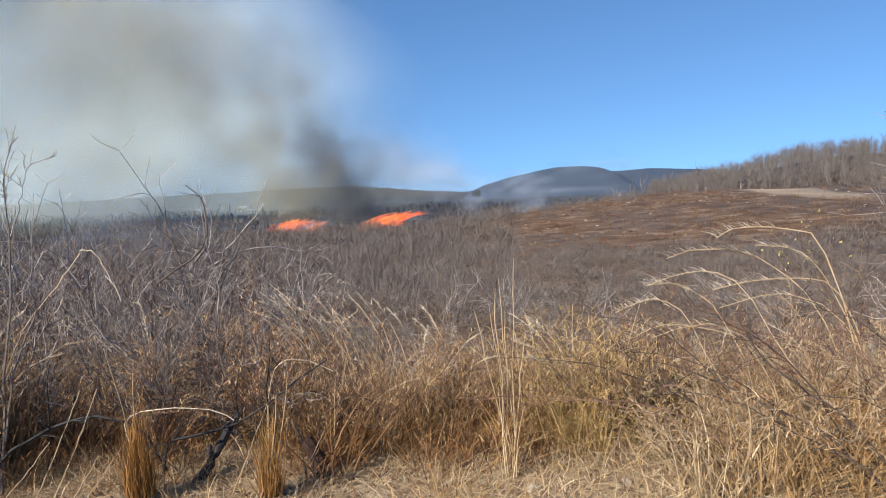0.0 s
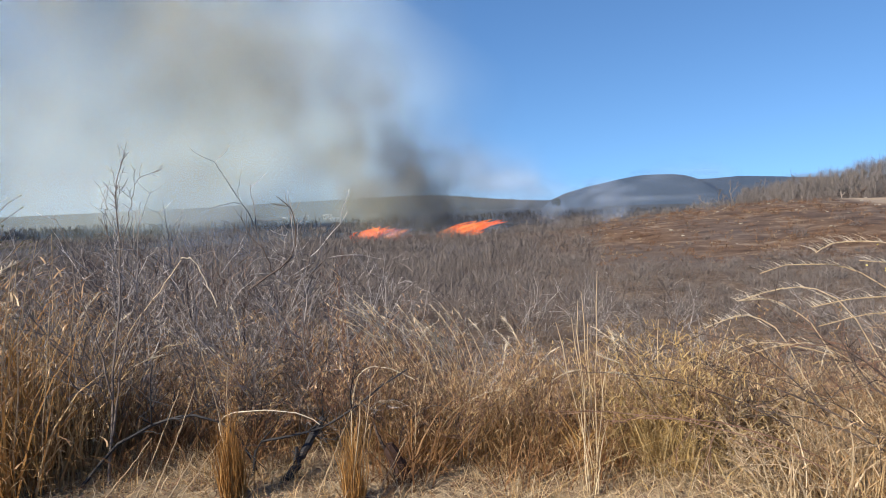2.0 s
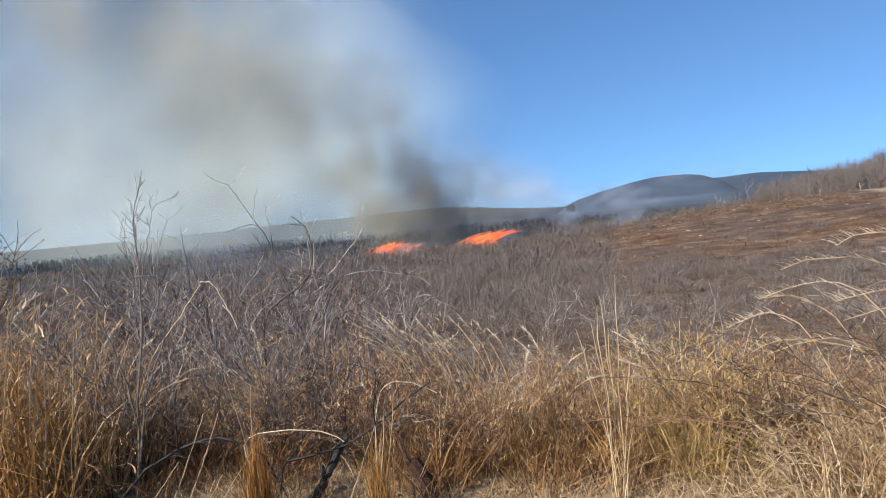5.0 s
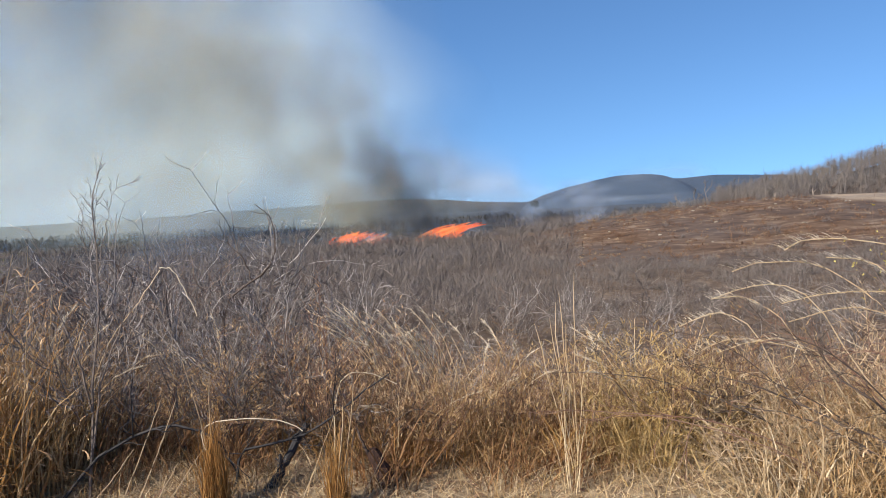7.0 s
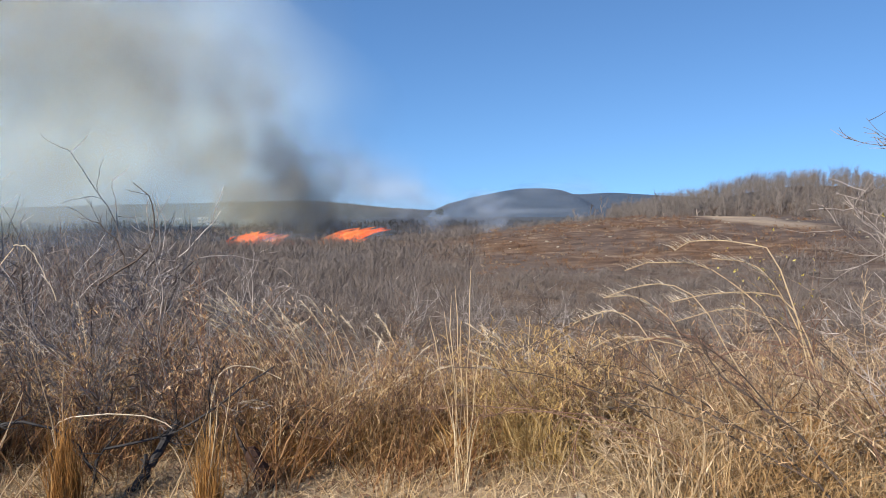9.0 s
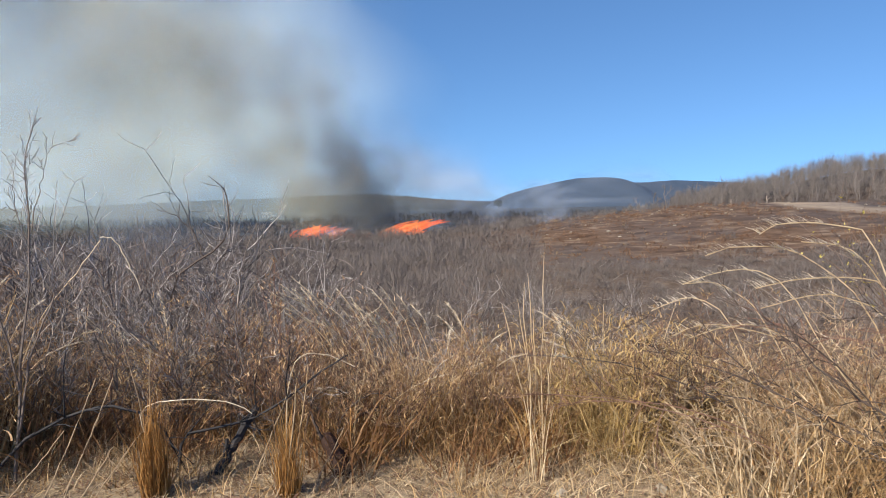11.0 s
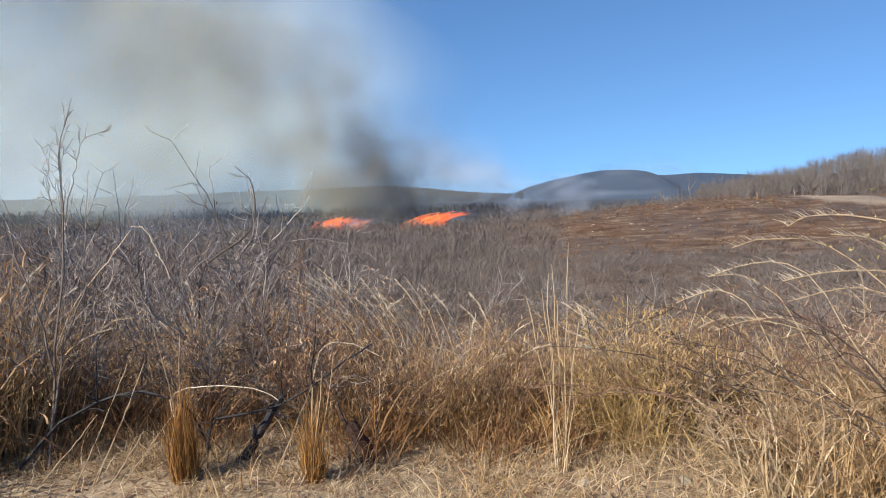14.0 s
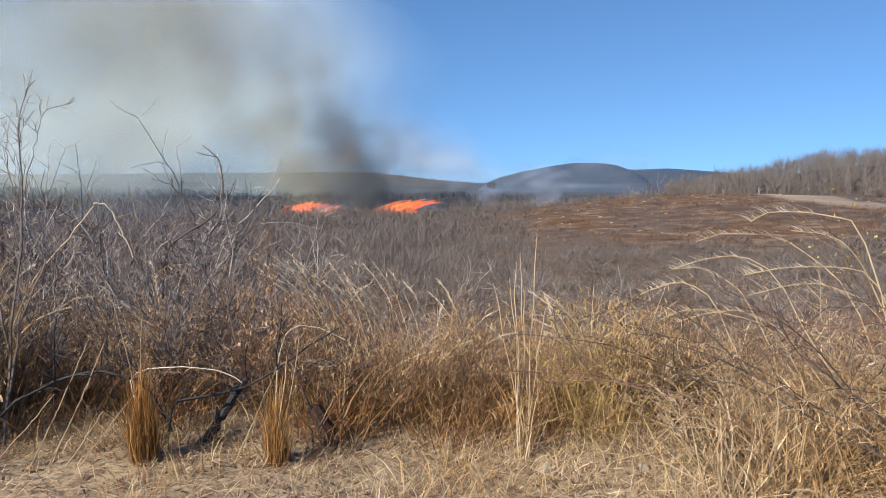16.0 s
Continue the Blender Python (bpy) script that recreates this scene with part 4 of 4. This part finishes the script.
# shrub with a few yellow leaves
leafy = shrub("yellow_leaved_shrub", 1.9, 4, (3, 2), 2, TWIG_BROWN, "thin shrub keeping a few small yellow leaves", radius=0.008, lean=0.5)
sprig = []
tw = Mesher()
for _ in range(6):
    grow(tw, tw, np.array([0, 0, 1.0]), np.array([rng.normal(-0.6, 0.4), rng.normal(0, 0.3), 0.8]), 1.0, 0.004, 1, 2, (2, 3, 1), sprigs=sprig)
tagged(tw.thing("twig_crown", TWIG_BROWN, leafy), kind="stuff")
dry_leaves(sprig, 80, LEAF_YELLOW, leafy, 0.028, 0.016)
put(leafy, 3.2, 4.3, 0.85)

# dark evergreen behind the tall grass
ever = new("evergreen_shrub")
sprig = []
trunk_mesh, tw = Mesher(), Mesher()
for _ in range(5):
    grow(trunk_mesh, tw, np.array([rng.normal(0, 0.2), rng.normal(0, 0.2), -0.05]), np.array([rng.normal(0, 0.25), rng.normal(0, 0.25), 1.0]), 2.6, 0.03, 0, 2, (8, 6), sprigs=sprig)
tagged(trunk_mesh.thing("woody_base", BARK, ever), kind="stuff")
tagged(tw.thing("twig_crown", BARK, ever), kind="stuff")
dry_leaves(sprig, 5000, GREEN, ever, 0.05, 0.013)
put(tagged(ever, "dark green evergreen shrub in the dry brush", "shrub"), -6.4, 6.1, 0.66)

# ---- distant trees and houses ----
def bare_tree(tall, label):
    thing, a, b = new("bare_tree"), Mesher(), Mesher()
    grow(a, b, np.array([0, 0, -0.2]), np.array([rng.normal(0, 0.08), rng.normal(0, 0.08), 1.0]), tall * 0.75, 0.16, 0, 3, (6, 4, 2), 5, 0.55, 0.06, 0.12, 0.55, 1, 4, 0.5)
    a.thing("trunk", FAR_TREE, thing)
    tagged(b.thing("crown", FAR_TREE, thing), "bare twigs", kind="stuff")
    return tagged(thing, label, "tree", "trees on the ridge")


trees = [bare_tree(t, "leafless grey-brown tree at the edge of the cleared slope") for t in (5.2, 6.0, 4.6, 5.6)]
row = []
for _ in range(46):
    u = rng.random()
    row.append((42 + 62 * u + rng.normal(0, 3), 138 - 14 * u + rng.normal(0, 4) - 8 * u * u))
scatter(trees, row, 0.6, 1.0)


def woods(name, count, box, tall, strips, mat, label, wide, keep=None):
    x, y = rng.uniform(box[0], box[1], count), rng.uniform(box[2], box[3], count)
    if keep:
        ok = keep(x, y)
        x, y = x[ok], y[ok]
    k = len(x) * strips
    size = np.repeat(tall * rng.uniform(0.55, 1.15, len(x)), strips)
    bx, by = np.repeat(x, strips) + rng.normal(0, 0.25, k), np.repeat(y, strips) + rng.normal(0, 0.25, k)
    bz = height(bx, by) + size * rng.uniform(0.1, 0.8, k)
    v, f = ribbons(np.stack([bx, by, bz], -1), rng.uniform(0, 6.28, k), size * rng.uniform(0.14, 0.4, k), rng.uniform(0.1, 1.2, k), rng.normal(0, 0.1, k), wide * rng.uniform(0.5, 1.4, k), segs=1)
    trunk_v, trunk_f = ribbons(np.stack([x, y, height(x, y) - 0.1], -1), rng.uniform(0, 6.28, len(x)), tall * rng.uniform(0.5, 0.8, len(x)), rng.uniform(0, 0.15, len(x)), np.zeros(len(x)), np.full(len(x), wide * 1.6), segs=2)
    ob = Mesher().add(v, f).add(trunk_v, trunk_f).thing(name, mat)
    return tagged(ob, label, "woods", kind="stuff")


woods("woods", 3400, (48, 230, 122, 235), 5.4, 80, FAR_TREE, "leafless woods covering the ridge", 0.045, lambda x, y: (y > 150 - 0.35 * (x - 45)) & (x > 0.42 * y - 12))
woods("woods", 1000, (60, 200, 50, 150), 4.0, 50, FAR_TREE, "brown leafless woods on the hillside beside the clearing", 0.06, lambda x, y: (((x - 45) / 42) ** 2 + ((y - 88) / 36) ** 2 > 1) & (x > 78 + 0.25 * (110 - y)))
woods("woods", 420, (-30, 70, 150, 215), 3.4, 26, FAR_TREE, "leafless trees across the slope behind the smoke", 0.12, lambda x, y: x > 8 + 0.2 * (215 - y))
woods("woods", 1300, (-330, 130, 230, 440), 3.4, 26, DARK_TREE, "dark bare woods across the burnt valley", 0.16, lambda x, y: np.abs(x / y + 0.258) > 0.02)
woods("woods", 500, (-150, -25, 150, 240), 3.2, 22, FAR_TREE, "grey leafless trees beyond the flames", 0.14)

# round dark tree
tree = new("round_tree")
Mesher().tube([(0, 0, -0.3), (0.1, 0, 2.5), (0, 0.1, 5)], [0.4, 0.3, 0.15], 6).thing("trunk", BARK, tree)
k = 2600
d = rng.normal(0, 1, (k, 3))
d /= np.linalg.norm(d, axis=1)[:, None]
at = d * (rng.uniform(0.2, 1, k) ** 0.4)[:, None] * (4.6, 4.6, 3.6) * (1 + 0.18 * np.sin(d[:, :1] * 5) + 0.15 * np.sin(d[:, 2:] * 7)) + (0, 0, 5.6)
v, f = ribbons(at, rng.uniform(0, 6.28, k), rng.uniform(0.3, 0.7, k), rng.uniform(0.3, 1, k), rng.uniform(0, 0.6, k), rng.uniform(0.2, 0.4, k), segs=2)
tagged(Mesher().add(v, f).thing("crown", EVERGREEN, tree), kind="stuff")
put(tagged(tree, "dark round-crowned tree on the valley floor", "tree"), 60.0, 690, 1.05)


def box_mesh(mb, x0, x1, y0, y1, z0, z1):
    v = [(x, y, z) for z in (z0, z1) for x, y in ((x0, y0), (x1, y0), (x1, y1), (x0, y1))]
    return mb.add(v, [(0, 3, 2, 1), (4, 5, 6, 7), (0, 1, 5, 4), (1, 2, 6, 5), (2, 3, 7, 6), (3, 0, 4, 7)])


def house(x, y, w, d, h, roof_mat, label, turn=0.0):
    thing = new("house")
    box_mesh(Mesher(), -w / 2, w / 2, -d / 2, d / 2, -1.0, h).thing("wall", PLASTER, thing)
    r = Mesher().add([(-w / 2 - 0.4, -d / 2 - 0.5, h), (w / 2 + 0.4, -d / 2 - 0.5, h), (w / 2 + 0.4, d / 2 + 0.5, h), (-w / 2 - 0.4, d / 2 + 0.5, h), (-w / 2 - 0.4, 0, h + d * 0.22), (w / 2 + 0.4, 0, h + d * 0.22)],
                     [(0, 1, 5, 4)]).add([(-w / 2 - 0.4, d / 2 + 0.5, h), (w / 2 + 0.4, d / 2 + 0.5, h), (-w / 2 - 0.4, 0, h + d * 0.22), (w / 2 + 0.4, 0, h + d * 0.22)], [(1, 0, 2, 3)])
    r.add([(-w / 2 - 0.02, -d / 2, h), (-w / 2 - 0.02, d / 2, h), (-w / 2 - 0.02, 0, h + d * 0.2)], [(0, 1, 2)]).add([(w / 2 + 0.02, -d / 2, h), (w / 2 + 0.02, d / 2, h), (w / 2 + 0.02, 0, h + d * 0.2)], [(0, 1, 2)])
    r.thing("roof", roof_mat, thing)
    box_mesh(Mesher(), -0.4, 0.4, -d / 2 - 0.06, -d / 2 + 0.1, -0.2, 1.7).thing("door", DARK_WOOD, thing)
    for at in (-w * 0.3, w * 0.3):
        box_mesh(Mesher(), at - 0.35, at + 0.35, -d / 2 - 0.05, -d / 2 + 0.1, 0.9, 1.6).thing("window", DARK_WOOD, thing)
    return tagged(put(thing, x, y, 1.0, turn), label, "house", "houses in the valley")


house(-130, 490, 6.5, 5, 2.8, SHEET, "white house with a pale sheet roof in the valley", 8)
house(-105, 418, 7, 4, 1.6, SHEET, "long low white outbuilding in the valley", -5)
house(-149.5, 500, 3.5, 4, 2.3, SHEET, "small white house far across the valley", 12)
house(-164, 492, 3.0, 4, 1.9, SHEET, "small white hut far across the valley", -14)

# dead trunks and pale stones on the cleared slope
dead = new("broken_tree")
Mesher().tube([(0, 0, -0.2), (0.3, 0, 0.9), (0.8, 0, 1.7), (1.5, 0, 2.3)], [0.5, 0.4, 0.3, 0.12], 7).thing("trunk", DARK_WOOD, dead)
Mesher().tube([(0.3, 0, 0.9), (-0.3, 0.1, 1.7), (-0.5, 0.1, 2.6)], [0.25, 0.18, 0.08], 6).thing("limb", BARK, dead)
put(tagged(dead, "broken dark trunk leaning at the edge of the clearing", "tree stump"), 68.0, 131)
for x, y, hh in ((64.5, 130, 2.2), (57, 129, 1.6)):
    snag = new("snag")
    pts = wander((0, 0, -0.2), (0.05, 0, 1), hh, 5, 0.1, 0)
    Mesher().tube(pts, np.linspace(0.17, 0.07, 6), 6).thing("trunk", PALE_BARK, snag)
    Mesher().tube(wander(pts[3], (0.6, 0, 0.8), hh * 0.4, 4, 0.15, 0), np.linspace(0.1, 0.04, 5), 5).thing("limb", PALE_BARK, snag)
    put(tagged(snag, "pale dead tree trunk by the clearing", "tree stump"), x, y)
mb = Mesher()
for _ in range(110):
    a, r = rng.uniform(0, 6.28), math.sqrt(rng.uniform(0, 1))
    x, y = 42 + 36 * r * math.cos(a), 88 + 28 * r * math.sin(a)
    mb.add(np.array([x, y, float(height(x, y))]) + ICO_SMALL_V * rng.uniform(0.06, 0.22) * (1.4, 1, 0.6) * (1 + rng.normal(0, 0.12, (len(ICO_SMALL_V), 1))), ICO_SMALL_F)
tagged(mb.thing("slope_stones", STONE), "pale stones strewn over the cleared slope", "stones", kind="stuff")

# ---- straw on the verge ----
def litter(name, n, y0, y1, long0, long1, wide, mat, label, up=0.04):
    x, y = rng.uniform(-4.5, 4.5, n), rng.uniform(y0, y1, n)
    v, f = ribbons(np.stack([x, y, height(x, y) + rng.uniform(0.002, up * 0.7, n)], -1), rng.uniform(0, 6.28, n), rng.uniform(0, 1, n) ** 2.5 * (long1 - long0) + long0, rng.uniform(0.9, 1.25, n), rng.normal(0, 0.12, n), wide * rng.uniform(0.4, 1.3, n), segs=2, tip=0.5)
    v[:, 2] = np.minimum(v[:, 2], height(v[:, 0], v[:, 1]) + up)
    return tagged(Mesher().add(v, f).thing(name, mat), label, "straw", kind="stuff")


litter("straw_litter", 11000, 0.8, 3.6, 0.03, 0.35, 0.005, STRAW, "pale dry straw lying loose over the verge")
litter("leaf_litter", 9000, 1.4, 3.8, 0.015, 0.09, 0.012, TWIG_RED, "brown leaf scraps and stalk bits on the verge", 0.025)
litter("chaff", 7000, 1.4, 3.4, 0.015, 0.06, 0.006, GOLD, "golden chaff trodden into the verge", 0.02)
n = 2200
sx, sy = rng.uniform(-4.5, 4.5, n), rng.uniform(1.6, 3.6, n)
v, f = ribbons(np.stack([sx, sy, height(sx, sy) - 0.01], -1), rng.uniform(0, 6.28, n), rng.uniform(0.04, 0.16, n), np.abs(rng.normal(0.3, 0.4, n)), np.abs(rng.normal(0.1, 0.2, n)), rng.uniform(0.002, 0.005, n), segs=3)
tagged(Mesher().add(v, f).thing("stubble", GOLD), "short dry stubble standing on the verge", "grass", kind="stuff")
for _ in range(24):
    x, y, r = rng.uniform(-3.0, 2.2), rng.uniform(1.9, 2.9), rng.uniform(0.012, 0.035)
    clod = Mesher().add(ICO_SMALL_V * r * (1.3, 1, 0.7) * (1 + rng.normal(0, 0.13, (len(ICO_SMALL_V), 1))), ICO_SMALL_F).thing("clod", STONE)
    clod.matrix_basis = pose(x, y, float(height(x, y)) + r * 0.25, 0, 0, rng.uniform(0, 360))
    tagged(clod, "small pale clod of earth on the straw verge", "clod", "clods on the verge")

# ---- smoke and flames ----
SMOKE_DARK = smoke_material("dark_smoke", (0.22, 0.225, 0.215), 0.19, 0.10, 0.2, 0.76, 2.2)
SMOKE_TAN = smoke_material("tan_smoke", (0.40, 0.375, 0.275), 0.16, 0.06, 0.24, 0.76, 2.2)
SMOKE_PALE = smoke_material("pale_smoke", (0.77, 0.87, 0.84), 0.26, 0.008, 0.1, 0.75, 3.4)
SMOKE_THIN = smoke_material("thin_pale_smoke", (0.76, 0.83, 0.80), 0.26, 0.0015, 0.1, 0.75, 3.0)
SMOKE_FOOT = smoke_material("sooty_smoke", (0.15, 0.17, 0.205), 0.13, 0.12, 0.22, 0.72, 2.0)
SMOKE_HALO = smoke_material("tan_haze", (0.52, 0.48, 0.43), 0.11, 0.015, 0.1, 0.8, 3.0)
SMOKE_WISP = smoke_material("wisp_smoke", (0.27, 0.335, 0.45), 0.18, 0.09, 0.22, 0.75, 2.4)


def smoke(name, mat, line, radii, count, jitter, label, flat=1.0):
    """A trail of puffs along a line, each lumpy."""
    mb, line = Mesher(), np.array(line, float)
    t = np.linspace(0, 1, len(line))
    for k in range(count):
        u = (k + rng.random()) / count
        c = np.array([np.interp(u, t, line[:, i]) for i in range(3)])
        r = np.interp(u, t, radii)
        c = c + rng.normal(0, jitter, 3) * r
        s = r * rng.uniform(0.7, 1.25)
        lump = 1 + 0.10 * np.sin(ICO_V @ rng.normal(0, 2.2, 3) + rng.uniform(0, 6)) + 0.07 * np.sin(ICO_V @ rng.normal(0, 4.0, 3) + rng.uniform(0, 6))
        mb.add(c + ICO_V * lump[:, None] * s * (rng.uniform(0.8, 1.25), 1.0, flat * rng.uniform(0.8, 1.2)), ICO_F)
    return tagged(mb.thing(name, mat, smooth=True), label, "smoke", kind="stuff")


smoke("smoke_column", SMOKE_DARK, [(-12, 130, -5), (-15, 130, 1), (-19, 129, 8), (-25, 128, 15), (-32, 127, 23)], [3.0, 4.2, 5.4, 6.8, 8.4], 26, 0.45, "dark grey smoke column rising from the flames")
smoke("smoke_column", SMOKE_TAN, [(-22, 131, -3), (-28, 131, 3), (-37, 130, 12), (-46, 128, 23), (-57, 124, 36), (-76, 118, 52)], [3.5, 5.5, 8.5, 12, 16, 22], 34, 0.5, "tan smoke billowing up beside the dark column")
smoke("smoke_column", SMOKE_TAN, [(-30, 134, -2), (-24, 134, 3), (-17, 134, 5), (-9, 135, 6), (-4, 136, 4)], [4.0, 5.5, 6.0, 6.0, 4.5], 18, 0.5, "tan smoke billows low behind the flames")
smoke("smoke_veil", SMOKE_PALE, [(-105, 330, 42), (-150, 318, 64), (-190, 305, 90), (-230, 290, 135)], [66, 92, 118, 136], 11, 0.4, "thin pale smoke veil drifting across the sky")
smoke("smoke_veil", SMOKE_THIN, [(-560, 2300, 70), (-900, 2300, 80), (-1350, 2300, 110), (-1900, 2300, 150), (-2400, 2300, 190)], [200, 290, 360, 420, 460], 9, 0.2, "thin pale smoke bank low in the sky behind the ridge")
smoke("smoke_column", SMOKE_FOOT, [(-23, 133, -6), (-11, 133, -5), (-13, 132, 0), (-18, 131, 7)], [4.6, 6.0, 5.8, 5.6], 22, 0.5, "dense blue-grey smoke at the foot of the column")
smoke("smoke_veil", SMOKE_HALO, [(-18, 146, 8), (-8, 148, 6), (1, 150, 4), (9, 152, 2)], [16, 15, 12, 9], 10, 0.2, "thin pale smoke drifting past the fire", 0.6)
smoke("smoke_wisp", SMOKE_WISP, [(-3, 126, -5.0), (6, 128, -4.0), (14, 130, -3.0), (22, 136, -1.2), (30, 146, 0.5)], [3.4, 4.6, 5.0, 4.6, 4.4], 18, 0.55, "thin bluish white smoke creeping over the slope", 0.6)
smoke("smoke_wisp", SMOKE_WISP, [(-26, 118, -6.5), (-16, 116, -6.5)], [2.5, 2.5], 4, 0.5, "thin bluish white smoke before the flames", 0.6)

SMOKE_LOW = smoke_material("low_haze", (0.24, 0.27, 0.33), 0.13, 0.04, 0.2, 0.74, 2.2)
smoke("smoke_haze", SMOKE_LOW, [(-62, 62, -2), (-48, 84, -3.5), (-34, 100, -5), (-40, 120, -6)], [9, 11, 11, 9], 6, 0.5, "thin blue-grey smoke lying over the brush", 0.4)
smoke("smoke_haze", SMOKE_LOW, [(-36, 78, -3.5), (-27, 52, -2.6), (-19, 34, -1.6), (-12, 24, -1.4)], [8, 6.5, 5, 3.6], 9, 0.45, "thin blue-grey smoke drifting down over the brush", 0.5)
smoke("smoke_haze", SMOKE_LOW, [(8, 140, -5), (28, 150, -3), (48, 160, 0)], [9, 10, 9], 5, 0.4, "thin blue-grey smoke drifting along the far slope", 0.6)

SMOKE_BANK = smoke_material("valley_smoke", (0.34, 0.40, 0.50), 0.12, 0.008, 0.1, 0.75, 2.0)
smoke("smoke_bank", SMOKE_BANK, [(-60, 470, -6), (10, 440, -6), (80, 480, -4), (150, 520, -2)], [40, 42, 42, 36], 7, 0.2, "thin blue smoke bank lying across the far valley", 0.32)
smoke("smoke_bank", SMOKE_BANK, [(-20, 190, -8), (12, 180, -8), (36, 186, -6)], [15, 15, 13], 5, 0.25, "thin blue smoke lying beyond the flames", 0.35)

FLAME = flame_material()


def flames(x0, x1, y, z, tall, count, lean, label):
    mb = Mesher()
    for _ in range(count):
        u = rng.random()
        x, h = x0 + (x1 - x0) * u, 0.5 + tall * rng.uniform(0.1, 1.0) ** 2.2 * (0.35 + 0.65 * abs(math.sin(math.pi * u * 1.1 + 0.5 + 0.9 * math.sin(u * 9))))
        s = np.linspace(0, 1, 7)
        ph, tilt = rng.uniform(0, 6), rng.normal(lean, 0.35) + 0.9 * lean * max(0.0, h - 1.6)**0.5
        pts = np.stack([x + tilt * h * s**1.4 + 0.2 * h * np.sin(5 * s + ph), y + rng.normal(0, 1.5) + 0.1 * h * np.sin(3 * s + ph), z + h * s**0.85 * (1 - 0.22 * s) - 0.2], -1)
        mb.tube(pts, h * 0.10 * np.array([0.7, 1.25, 1.3, 1.0, 0.75, 0.4, 0.05]) * rng.uniform(0.6, 1.5) + 0.02, 8)
    return tagged(mb.thing("flames", FLAME, smooth=True), label, "fire", kind="stuff")


flames(-29.5, -20.8, 128, -6.9, 3.5, 140, 0.35, "low orange flames burning through the brush")
flames(-21, -12, 128, -7.0, 1.5, 26, 0.3, "small orange flames along the fire line")
flames(-12.0, -6.0, 127, -7.2, 4.7, 170, 0.45, "tall orange flames leaning with the wind")
smoke("smoke_veil", SMOKE_PALE, [(-270, 335, 55), (-330, 320, 100), (-385, 305, 150)], [112, 126, 140], 6, 0.15, "thin pale smoke spreading high across the sky")
